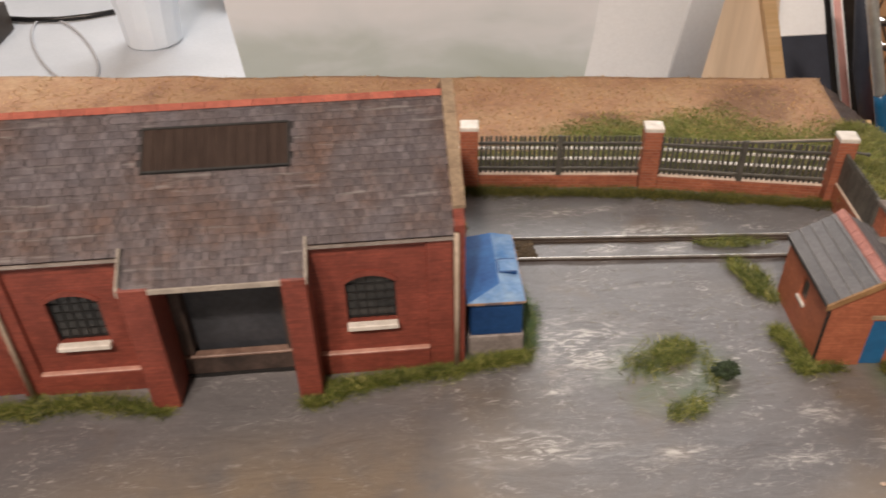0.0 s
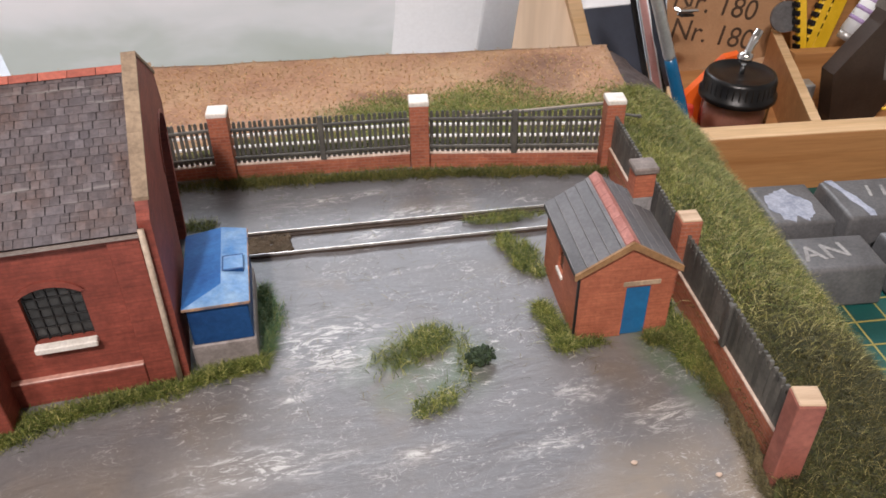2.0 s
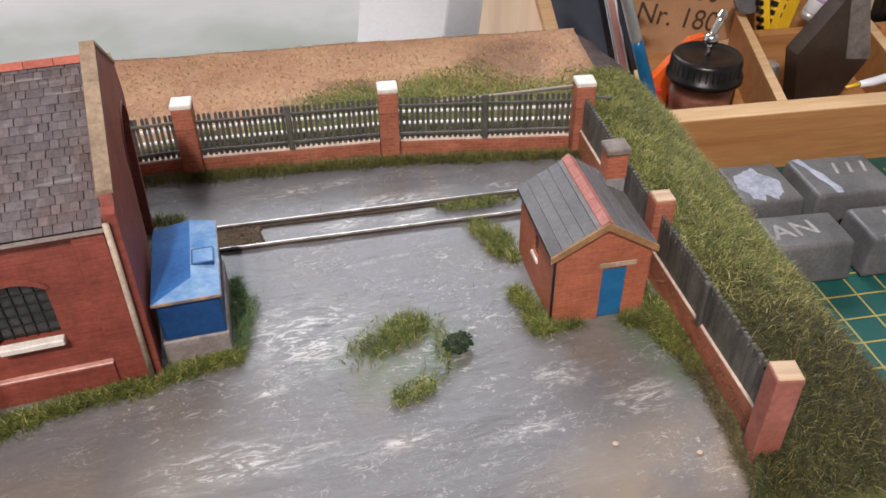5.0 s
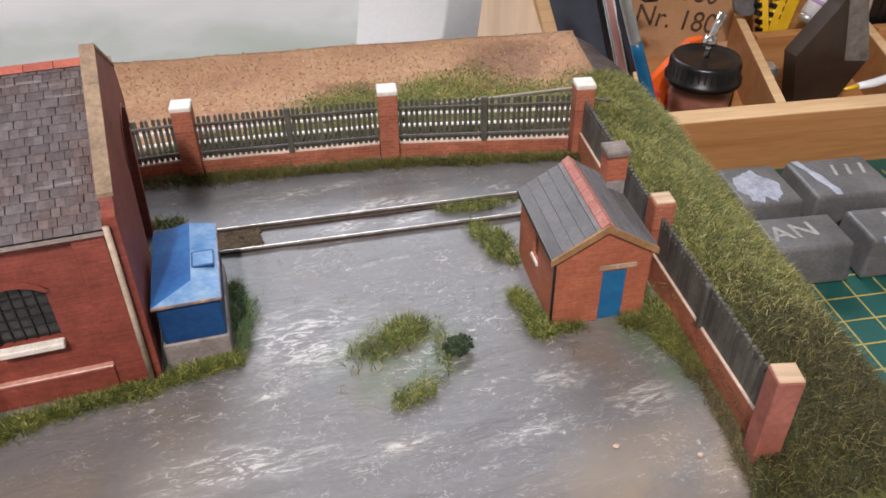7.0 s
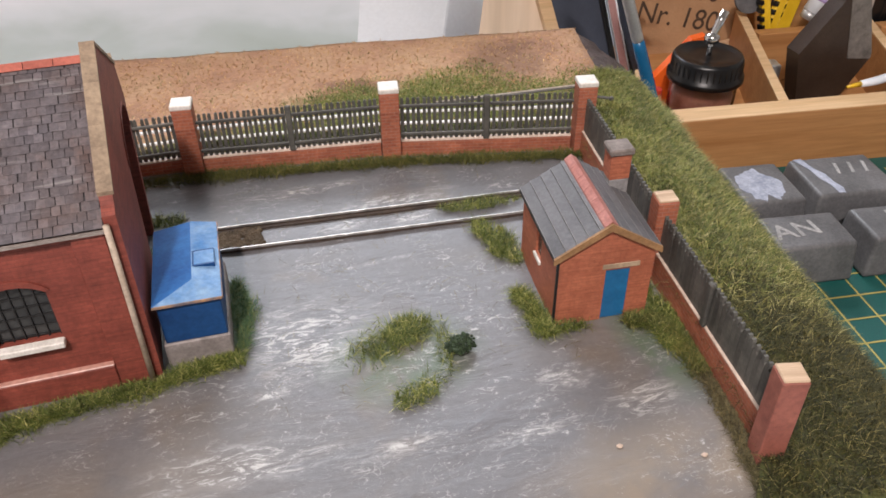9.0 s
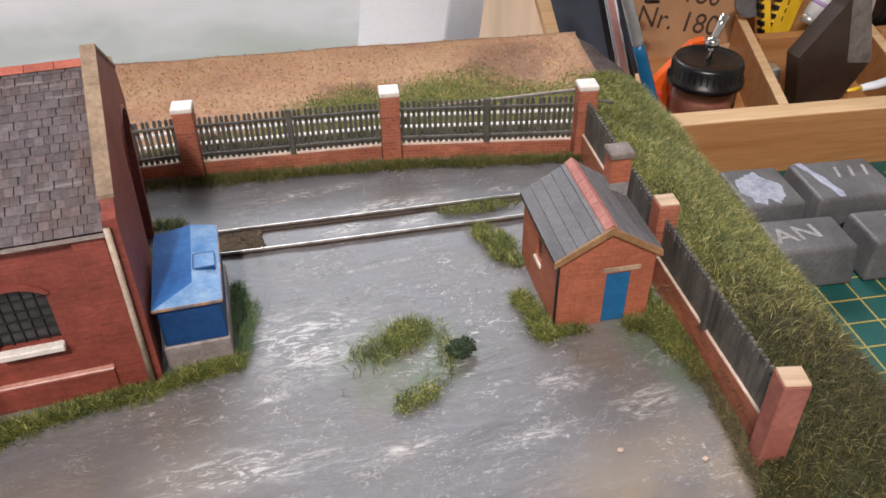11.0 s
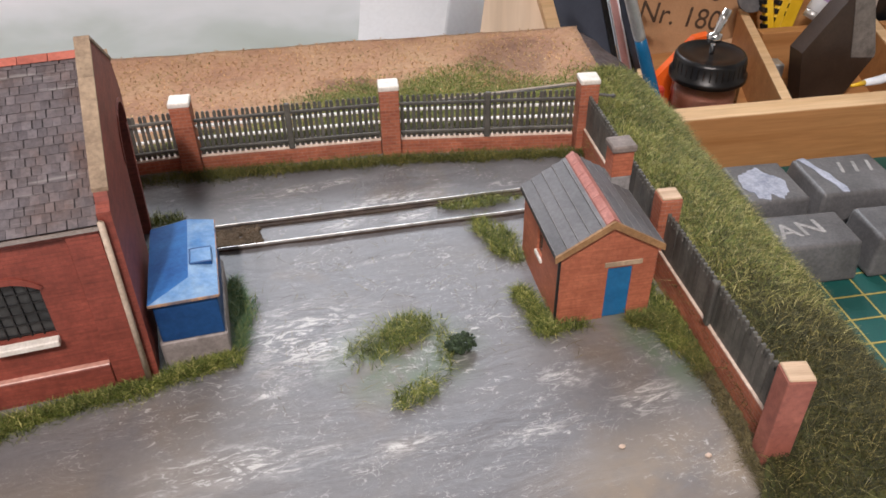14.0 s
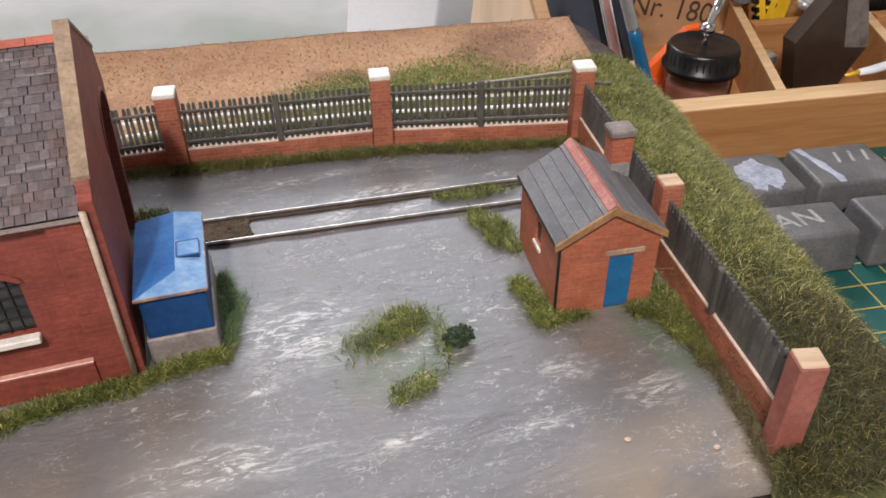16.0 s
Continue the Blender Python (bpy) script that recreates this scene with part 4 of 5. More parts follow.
bm = plate([(0.0012, 0), (HD, 0), (HD, HE), (0.0012, HE)], [[(wy[0], wy[2]), (wy[1], wy[2]), (wy[1], wy[3]), (wy[0], wy[3])]], 0, 0, 0.0012)
part("side_wall", bm, HUT_BRICK, hut)
part("side_wall", B(HW - 0.0012, HW, 0.0012, HD, 0, HE), HUT_BRICK, hut)
part("rear_wall", prism([(0.0012, 0), (HW - 0.0012, 0), (HW - 0.0012, HE), (HW / 2, HA), (0.0012, HE)], 1, HD - 0.0012, HD), HUT_BRICK, hut)
hw = part("window", B(0.0008, 0.0011, wy[0], wy[1], wy[2], wy[3]), GLASS_DARK, hut, "small dark side window")
part("window_sill", B(-0.0007, 0.001, wy[0] - 0.0004, wy[1] + 0.0008, wy[2] - 0.0018, wy[2] - 0.0004, 0.0002), WHITE_STONE, hw, "white stone sill")
hd = part("door", B(door[0], door[1], 0.0004, 0.0010, 0.0004, door[2]), BLUE_DOOR, hut, "plain blue painted door")
part("lintel", B(door[0] - 0.0013, door[1] + 0.0030, -0.0003, 0.0003, door[2] + 0.0006, door[2] + 0.0024, 0.0001), STONE, hut, "buff stone lintel")
# Black strip paints the dark gap down the hut's front corner.
part("corner_post", B(-0.0004, 0.0004, -0.0003, 0.0004, 0, HE - 0.0005), BLACK, hut, "black strip painting the dark gap at the corner")
ov, ovf, ovr = 0.0016, 0.0004, 0.0010


def hut_roof(side):
    x_e, x_r = (-ov, HW / 2) if side < 0 else (HW + ov, HW / 2)
    z_e, z_r = HE - sl * ov + 0.0004, HA + 0.0004
    part("roof_deck", prism([(x_e, z_e - 0.0010), (x_r, z_r - 0.0010), (x_r, z_r), (x_e, z_e)] if side < 0 else [(x_r, z_r - 0.0010), (x_e, z_e - 0.0010), (x_e, z_e), (x_r, z_r)], 1, -ovf, HD + ovr), BLACK, hut)
    for k in range(5):
        a, b = k / 5, (k + 1) / 5
        g = 0.0001
        xa, xb, za, zb = x_e + (x_r - x_e) * a, x_e + (x_r - x_e) * b, z_e + (z_r - z_e) * a, z_e + (z_r - z_e) * b
        part("slate_strip", prism([(xa, za + 0.0004), (xb, zb + 0.0001), (xb, zb + 0.0004), (xa, za + 0.0008)], 1, -ovf + g, HD + ovr - g), DARK_SLATE, hut)
        part("lap_edge", prism([(xa, za + 0.0005), (xa + (xb - xa) * 0.03, za + 0.0005 + (zb - za) * 0.03), (xa + (xb - xa) * 0.03, za + 0.0009 + (zb - za) * 0.03), (xa, za + 0.0009)], 1, -ovf + g, HD + ovr - g), LEAD, hut)


hut_roof(-1)
hut_roof(1)
for k in range(6):
    y0, y1 = -ovf + (HD + ovf + ovr) * k / 6, -ovf + (HD + ovf + ovr) * (k + 1) / 6
    part("ridge_tile", prism([(HW / 2 - 0.0024, HA - sl * 0.0024 + 0.0009), (HW / 2, HA + 0.0009), (HW / 2 + 0.0024, HA - sl * 0.0024 + 0.0009), (HW / 2 + 0.0022, HA - sl * 0.0024 + 0.0016), (HW / 2, HA + 0.0019), (HW / 2 - 0.0022, HA - sl * 0.0024 + 0.0016)], 1, y0 + 0.0001, y1 - 0.0001), RIDGE_PINK, hut)
for s in (-1, 1):
    xe, xr = (-ov - 0.0002, HW / 2) if s < 0 else (HW + ov + 0.0002, HW / 2)
    ze, zr2 = HE - sl * ov, HA
    part("bargeboard", prism([(xe, ze - 0.0012), (xr, zr2 - 0.0012), (xr, zr2 + 0.0014), (xe, ze + 0.0010)], 1, -ovf - 0.0009, -ovf), BARGE, hut, "ochre bargeboard along the gable")
cx, cy = 0.0302, 0.0335
part("chimney_base", B(cx - 0.0035, cx + 0.0035, cy - 0.0032, cy + 0.0032, 0.021, 0.0337, 0.0002), LEAD, hut, "grey flashing at the chimney's foot")
part("chimney_shaft", B(cx - 0.0036, cx + 0.0036, cy - 0.0033, cy + 0.0033, 0.0337, 0.0428, 0.0002), HUT_BRICK, hut, "red brick chimney shaft")
part("chimney_cap", B(cx - 0.0043, cx + 0.0043, cy - 0.0040, cy + 0.0040, 0.0428, 0.0452, 0.0005), CHIM_CAP, hut, "dark weathered chimney cap")


# ---- walls, pillars and fences round the yard ----
def pillar(x, y, turn, h, w, cap, label):
    p = thing("brick_pillar", label, "pillar", (x, y, -0.001), turn, "pillars of the yard wall")
    part("shaft", B(-w / 2, w / 2, -w / 2, w / 2, -0.0014, h, 0.0003), PINK_BRICK if y < -0.05 else WALL_BRICK, p)
    if cap:
        part("cap", B(-w / 2 - 0.0002, w / 2 + 0.0002, -w / 2 - 0.0002, w / 2 + 0.0002, h, h + 0.0022, 0.0004), WHITE_STONE, p, "white painted cap")
    else:
        part("top", B(-w / 2 + 0.0002, w / 2 - 0.0002, -w / 2 + 0.0002, w / 2 - 0.0002, h, h + 0.0008, 0.0003), BARE_WOOD, p, "bare pale wooden top")
    return p


PA, PB, PC, PE, PD = (0.0193, 0.1230), (0.1033, 0.1115), (0.1845, 0.0905), (0.1731, 0.0026), (0.1632, -0.0795)
pillar(*PA, -7, 0.0310, 0.0082, True, "brick pillar with a white cap between fence bays")
pillar(*PB, -9, 0.0310, 0.0082, True, "brick pillar with a white cap between fence bays")
pillar(*PC, -10, 0.0315, 0.0080, True, "brick corner pillar with a white cap")
pillar(*PE, -8, 0.0320, 0.0072, False, "brick pillar with a bare wooden top in the side fence")
pillar(*PD, -14, 0.0325, 0.0072, False, "worn red end pillar with a bare wooden top")

wall_h, f0, f1 = 0.0066, 0.0074, 0.0272
bm = prism([(-0.00070, 0), (0.00070, 0), (0.00070, f1 - f0 - 0.0010), (0.0005, f1 - f0 - 0.0002), (0, f1 - f0), (-0.0005, f1 - f0 - 0.0002), (-0.00070, f1 - f0 - 0.0010)], 1, -0.0003, 0.0003)
PICKET = mesh_of("picket", bm, FENCE)
side_wall_h, side_f0 = 0.0110, 0.0117
fh = f1 - side_f0
bm = prism([(-0.00108, 0), (0.00108, 0), (0.00108, fh - 0.0026), (0.0006, fh - 0.0022), (0.0007, fh - 0.0010), (0.0004, fh - 0.0001), (-0.0004, fh - 0.0001), (-0.0007, fh - 0.0010), (-0.0006, fh - 0.0022), (-0.00108, fh - 0.0026)], 1, -0.0006, 0.0006)
WIDE_PICKET = mesh_of("picket", bm, FENCE)


def bay(p, q, n, mid=True, label="dark grey picket fence on a low brick wall", rail_side=-1):
    """A dwarf wall with a picket fence on it from p to q."""
    (x0, y0), (x1, y1) = p, q
    ln, turn = math.dist(p, q), math.degrees(math.atan2(y1 - y0, x1 - x0))
    w = thing("dwarf_wall", "low red brick wall with a pale top", "wall", (x0, y0, -0.001), turn, "dwarf walls of the yard")
    wh, g0, half = (wall_h, f0, 0.0016) if rail_side < 0 else (side_wall_h, side_f0, 0.0014)
    part("brickwork", B(0, ln, -half, half, -0.0012, wh, 0.0002), WALL_BRICK, w)
    part("wall_top", B(0, ln, -half - 0.0001, half + 0.0001, wh, wh + 0.0006, 0.0002), WALL_CAP, w, "pale worn wall top")
    f = thing("picket_fence", label, "fence", (x0, y0, -0.001), turn, "picket fence bays")
    for k in range(n):
        piece("picket", PICKET if rail_side < 0 else WIDE_PICKET, f, pose((k + 0.5) * ln / n, 0, g0 - 0.0001, 0, RNG.normal(0, 0.8), 0))
    for z in (g0 + 0.0028, f1 - 0.0036):
        part("rail", B(0, ln, rail_side * 0.0009 - 0.0005, rail_side * 0.0009 + 0.0005, z - 0.0007, z + 0.0007, 0.0002), FENCE, f)
        if rail_side < 0:
            zb2 = 0.0198 if z > 0.015 else 0.0143
            # White strip stands in for light coming through the gaps between pickets.
            part("back_rail", B(0, ln, -0.0001, 0.0014, zb2, zb2 + 0.0008), FENCE_GAP_LIGHT, f, "white strip painting the bright dots of light between pickets")
    if mid:
        part("post", B(ln / 2 - 0.0013, ln / 2 + 0.0013, -0.0023, -0.0009, g0 - 0.0004, f1 + 0.0010, 0.0004), FENCE, f, "dark fence post")
    return f


bay((-0.042, 0.1262), (0.0150, 0.1242), 25, False)
bay((0.0235, 0.1222), (0.0990, 0.1128), 33)
bay((0.1075, 0.1108), (0.1803, 0.0930), 32)
bay((0.1838, 0.0863), (0.1734, 0.0080), 34, rail_side=1)
bay((0.1724, 0.0000), (0.1644, -0.0757), 34, rail_side=1)
fen = thing("rear_fence_rail", "thin weathered timber rail leaning on the fence from behind", "fence rail")
part("rail_strip", tube([(0.1240, 0.1112, 0.0208), (0.1840, 0.0978, 0.0260)], 0.0007, 4), FENCE, fen)
part("rail_edge", tube([(0.1240, 0.1112, 0.0214), (0.1840, 0.0978, 0.0267)], 0.0004, 4), GREY_STONE, fen)
stub = thing("rail_stub", "short dark timber stub beside the corner pillar", "timber stub")
part("stub_bar", tube([(0.1870, 0.0932, 0.0232), (0.1975, 0.0915, 0.0212)], 0.0006, 6), FENCE, stub)
part("stub_cap", B(-0.0009, 0.0009, -0.0008, 0.0008, -0.0008, 0.0008, 0.0003, m=pose(0.1975, 0.0915, 0.0212)), FENCE, stub)


# ---- the sunken track ----
def rail_line(off):
    a, b = Vector((0.012, 0.0760, 0)), Vector((0.168, 0.0628, 0))
    d = (b - a).normalized()
    s = Vector((d.y, -d.x, 0)) * off
    return a + s, b + s


for off in (0.0, 0.0148):
    a, b = rail_line(off)
    ang = math.degrees(math.atan2(b.y - a.y, b.x - a.x))
    r = thing("rail", "bright steel rail sunk in the yard", "rail", (a.x, a.y, 0), ang, "rails of the track")
    ln = (b - a).length
    part("rail_head", B(0, ln, -0.00027, 0.00027, -0.0002, 0.0009, 0.00012), STEEL, r)
    part("rail_web", B(0, ln, -0.00025, 0.00025, -0.0022, 0.0004), RUST_WEB, r)
    if off == 0.0:
        part("flangeway", B(0, ln, -0.0022, -0.0006, -0.0022, -0.0003, 0.0001), RUST_WEB, r, "dark flangeway beside the rail")
bm = bmesh.new()
for k in range(520):
    s = 0.0004 + 0.0007 * RNG.random()
    x, y = 0.0252 + 0.016 * RNG.random() ** 1.3, 0.0674 + RNG.uniform(-0.0060, 0.0058)
    bmesh.ops.create_icosphere(bm, subdivisions=1, radius=s, matrix=pose(x, y, -0.0009, *RNG.uniform(0, 90, 3)))
single("track_earth", bm, EARTH, "dark crumbly earth between the rails", "earth", "stuff")

# the loose bush and two pebbles
bm = bmesh.new()
for k in range(420):
    a, c, r = RNG.uniform(0, 2 * math.pi), RNG.uniform(-0.25, 1), 0.0048 * RNG.uniform(0.6, 1.05)
    q = math.sqrt(1 - c * c)
    r *= 1 + 0.35 * noise.noise(Vector((math.cos(a) * q * 2.2, math.sin(a) * q * 2.2, c * 2.2)))
    s = 0.0006 * RNG.uniform(0.5, 1.3)
    bmesh.ops.create_icosphere(bm, subdivisions=1, radius=s, matrix=pose(r * q * math.cos(a), 0.8 * r * q * math.sin(a), 0.0024 + 0.0030 * c * r / 0.0048, *RNG.uniform(0, 90, 3)))
bush = single("bush", bm, BUSH, "small dark green foliage clump lying in the yard", "bush")
bush.matrix_world = pose(0.0953, -0.0150, -0.0007) @ Matrix.Scale(0.9, 4)
for x, y in ((0.1266, -0.0649), (0.1478, -0.0746)):
    bm = bmesh.new()
    bmesh.ops.create_icosphere(bm, subdivisions=2, radius=0.0008)
    for v in bm.verts:
        v.co *= 1 + 0.3 * noise.noise(v.co * 900)
    st = single("pebble", bm, WALL_CAP, "tiny pale pebble on the yard", "pebble", group="pebbles")
    st.matrix_world = pose(x, y, -0.0009) @ Matrix.Diagonal((1.3, 0.9, 0.6, 1))


# ---- the room and the table ----
TABLE_TOP = mottled("pale_grey_table", (0.54, 0.585, 0.64), (0.66, 0.70, 0.755), 0.35, 8, 300, grain=0.1)
ROOM = mottled("cream_room_paint", (0.38, 0.355, 0.32), (0.46, 0.43, 0.39), 0.8, 3, 80, grain=0.2)
FLOOR = wood("room_floor_boards", (0.22, 0.14, 0.08), (0.34, 0.22, 0.13), 0.5, 1, 0.3)
single("table", B(-1.0, 1.0, -0.45, 0.95, TABLE - 0.03, TABLE, 0.004), TABLE_TOP, "pale grey work table top", "table", "structure")
for x in (-0.95, 0.95):
    for y in (-0.4, 0.9):
        single("table_leg", B(x - 0.03, x + 0.03, y - 0.03, y + 0.03, -0.85, TABLE - 0.03), BARE_WOOD, "square wooden table leg", "table leg", group="legs of the table", kind="structure")
single("floor", B(-2.2, 2.2, -2.2, 2.6, -0.95, -0.85), FLOOR, "brown boarded room floor", "floor", "structure")
single("ceiling", B(-2.2, 2.2, -2.2, 2.6, 2.4, 2.5), ROOM, "plain cream ceiling", "ceiling", "structure")
single("wall_west", B(-2.3, -2.2, -2.2, 2.6, -0.95, 2.5), ROOM, "plain cream wall", "wall", "structure")
single("wall_east", B(2.2, 2.3, -2.2, 2.6, -0.95, 2.5), ROOM, "plain cream wall", "wall", "structure")
single("wall_south", B(-2.3, 2.3, -2.3, -2.2, -0.95, 2.5), ROOM, "plain cream wall", "wall", "structure")
single("wall_north", B(-2.3, 2.3, 2.6, 2.7, -0.95, 2.5), ROOM, "plain cream wall", "wall", "structure")


# ---- the work table's things ----
PINE = wood("pine_tray_wood", (0.37, 0.170, 0.058), (0.50, 0.262, 0.105), 0.45, 0, 1.0)
PINE_END = wood("pine_tray_top_edge", (0.62, 0.41, 0.21), (0.76, 0.55, 0.33), 0.5, 0, 1.0)
PLY = wood("plywood_sheet", (0.72, 0.57, 0.42), (0.82, 0.68, 0.53), 0.6, 2, 0.2)
PAPER = mottled("white_paper", (0.80, 0.85, 0.90), (0.86, 0.90, 0.94), 0.7, 10, 400, grain=0.08, relief=0.05)
NAVY = mottled("navy_book_cloth", (0.018, 0.024, 0.04), (0.03, 0.038, 0.06), 0.6, 60, 900, grain=0.3)
PINK = mottled("pink_plastic_strip", (0.62, 0.34, 0.33), (0.75, 0.46, 0.44), 0.5, 60, 900, grain=0.2)
BLACK_PLASTIC = mottled("black_plastic", (0.003, 0.003, 0.0035), (0.008, 0.008, 0.009), 0.3, 80, 900, grain=0.3)
BLUE_HANDLE = mottled("blue_lacquered_handle", (0.006, 0.085, 0.20), (0.012, 0.135, 0.30), 0.22, 60, 900, grain=0.2)
ALUMINIUM = mottled("dull_aluminium", (0.45, 0.45, 0.44), (0.65, 0.65, 0.64), 0.4, 90, 900, metal=0.7, grain=0.3)
CHROME = mottled("polished_steel", (0.7, 0.7, 0.7), (0.85, 0.85, 0.85), 0.12, 90, 900, metal=1.0, grain=0.1)
KRAFT = mottled("brown_kraft_card", (0.36, 0.20, 0.10), (0.46, 0.28, 0.15), 0.7, 25, 900, grain=0.25)
INK = mottled("dark_brown_print", (0.05, 0.028, 0.018), (0.08, 0.05, 0.03), 0.7, 200, 900)
ORANGE = mottled("bright_orange_plastic", (0.75, 0.10, 0.01), (0.9, 0.17, 0.02), 0.4, 60, 900, grain=0.15)
RED = mottled("red_plastic", (0.45, 0.03, 0.02), (0.6, 0.06, 0.03), 0.4, 60, 900, grain=0.15)
YELLOW = mottled("yellow_knife_plastic", (0.70, 0.42, 0.01), (0.85, 0.56, 0.03), 0.35, 60, 900, grain=0.15)
DARK_BLOCK = mottled("dark_brown_hardboard", (0.028, 0.016, 0.010), (0.05, 0.032, 0.022), 0.5, 40, 700, relief=0.2)
BLOCK_EDGE = mottled("scuffed_grey_edge", (0.10, 0.09, 0.08), (0.22, 0.2, 0.18), 0.55, 120, 900)
METAL_GREY = mottled("painted_grey_weight", (0.085, 0.085, 0.088), (0.17, 0.17, 0.175), 0.45, 45, 600, relief=0.35, dist=0.0006)
CHALK_FAINT = mottled("rubbed_chalk", (0.20, 0.20, 0.20), (0.46, 0.45, 0.44), 0.8, 260, 900)
CHALK = mottled("chalky_pale_paint", (0.24, 0.27, 0.35), (0.50, 0.53, 0.62), 0.7, 120, 700)
MAT_GREEN = mottled("green_cutting_mat", (0.008, 0.075, 0.068), (0.014, 0.10, 0.088), 0.5, 30, 900, grain=0.3)
MAT_LINE = mottled("yellow_mat_print", (0.33, 0.28, 0.07), (0.45, 0.38, 0.11), 0.5, 60, 900, grain=0.3)
WHITE_PLASTIC = mottled("white_plastic_cup", (0.74, 0.80, 0.88), (0.80, 0.86, 0.92), 0.35, 30, 600, grain=0.05)
AMBER = mottled("reddish_jar_contents", (0.28, 0.085, 0.05), (0.52, 0.25, 0.18), 0.4, 45, 500, grain=0.3)
GREY_LEAD = mottled("light_grey_cable", (0.44, 0.45, 0.48), (0.52, 0.53, 0.56), 0.5, 60, 900, grain=0.2)
VIOLET = mottled("violet_print", (0.35, 0.25, 0.5), (0.5, 0.38, 0.62), 0.6, 300, 900)
GLASS = clear("jar_glass", (0.97, 0.96, 0.95))


def backdrop_mat():
    """Misty painted sky over soft green hills."""
    m, nt, b, tc = base("painted_backdrop_sheet", 0.75)
    sep = nt.nodes.new("ShaderNodeSeparateXYZ")
    mp = nt.nodes.new("ShaderNodeMapping")
    mp.inputs["Scale"].default_value = (9, 9, 22)
    nt.links.new(tc.outputs["Object"], mp.inputs["Vector"])
    n = noise_node(nt, mp.outputs["Vector"], 1.0, 4, 0.5, 0.3)
    nt.links.new(tc.outputs["Object"], sep.inputs[0])
    add = nt.nodes.new("ShaderNodeMath")
    add.operation, add.inputs[1].default_value = "MULTIPLY_ADD", 0.13
    nt.links.new(n, add.inputs[0])
    nt.links.new(sep.outputs["Z"], add.inputs[2])
    r = ramp(nt, [(0.0, (0.50, 0.58, 0.545)), (0.45, (0.60, 0.68, 0.675)), (0.72, (0.76, 0.82, 0.86)), (1.0, (0.84, 0.88, 0.93))])
    mr = nt.nodes.new("ShaderNodeMapRange")
    mr.inputs["From Min"].default_value, mr.inputs["From Max"].default_value = -0.005, 0.075
    nt.links.new(add.outputs[0], mr.inputs["Value"])
    nt.links.new(mr.outputs[0], r.inputs[0])
    nt.links.new(r.outputs[0], b.inputs["Base Color"])
    return m


def at_table(name, label, category, x, y, turn=TURN, z=TABLE, group=""):
    return thing(name, label, category, (x, y, z), turn, group)


# backdrop sheet, rolled paper, plywood, book and strip standing behind the board
sheet_card = tagged(part("backdrop_sheet", prism([(-0.1155, TABLE), (0.133, TABLE), (0.150, 0.16), (-0.142, 0.16)], 1, 0.355, 0.3565), backdrop_mat()), "misty grey-green painted backdrop sheet standing behind the layout", "backdrop sheet")
roll = at_table("paper_roll", "loosely curved sheet of white paper standing on end", "paper", 0.186, 0.353, 0)


def paper_sweep(pts, top):
    back = [(x, y + 0.0006) for x, y in pts]
    bm = prism(pts + back[::-1], 2, 0, top)
    for v in bm.verts:
        v.co.x += 0.14 * (v.co.z - 0.044)
    return bm


sweep = [(-0.060 + 0.105 * k / 40, -0.022 * math.sin(math.pi * (0.10 + 0.7 * k / 40)) + 0.012) for k in range(41)]
part("sheet", paper_sweep(sweep[:27], 0.26), PAPER, roll)
part("curled_edge", paper_sweep(sweep[26:] + [(0.047, 0.0095), (0.0465, 0.0140), (0.043, 0.0165), (0.036, 0.0172)], 0.26), PAPER, roll, "curled-over edge of the sheet", True)
ply = at_table("plywood_panel", "pale plywood panel with a light sawn edge", "wood panel", 0.2230, 0.350, -4)
part("panel", B(0, 0.064, 0, 0.004, 0, 0.25, 0.0004, m=pose(0, 0, 0, 0, -9, 0)), PLY, ply)
part("edge_strip", B(0.0640, 0.0735, -0.010, 0.004, 0, 0.25, 0.0004, m=pose(0, 0, 0, 0, -19, 0)), PINE_END, ply, "light pine edge strip")
book = at_table("notebook", "dark navy notebook with a white upper cover, leaning back", "notebook", 0.2850, 0.317, 0)
tilt_b = pose(0, 0, 0, -38.3, 0, 0)
part("cover", B(0, 0.042, 0, 0.006, 0.004, 0.0805, 0.0006, m=tilt_b), NAVY, book)
part("pages", B(0.001, 0.042, 0.0065, 0.012, 0.005, 0.17, 0.0004, m=tilt_b), PAPER, book)
part("label", B(0, 0.042, 0.0001, 0.0058, 0.0807, 0.17, 0.0006, m=tilt_b), PAPER, book, "white upper cover")
part("spine", B(0.042, 0.0465, -0.001, 0.012, 0.004, 0.17, 0.0006, m=tilt_b), BLACK_PLASTIC, book, "black spine")
stripe = at_table("plastic_strip", "pink plastic strip with white edges, leaning back", "plastic strip", 0.3335, 0.317, 0)
part("strip", B(0.0008, 0.0068, 0, 0.003, 0.002, 0.17, 0.0004, m=tilt_b), PINK, stripe)
for x0, x1 in ((0, 0.0008), (0.0068, 0.0082)):
    part("white_edge", B(x0, x1, 0, 0.003, 0.002, 0.17, 0.0002, m=tilt_b), PAPER, stripe)
folder = at_table("black_folder", "black plastic folder leaning back", "folder", 0.3425, 0.320, 0)
part("folder_cover", B(0, 0.0125, 0, 0.012, 0.007, 0.17, 0.001, m=tilt_b), BLACK_PLASTIC, folder)

# paint brush leaning on the tray
A0, A1 = Vector((0.3040, 0.2120, TABLE + 0.022)), Vector((0.2287, 0.2080, 0.110))


def lerp(t):
    return A0.lerp(A1, t)


brush = thing("paint_brush", "paint brush with a blue handle and grey ferrule, leaning upright", "paint brush")
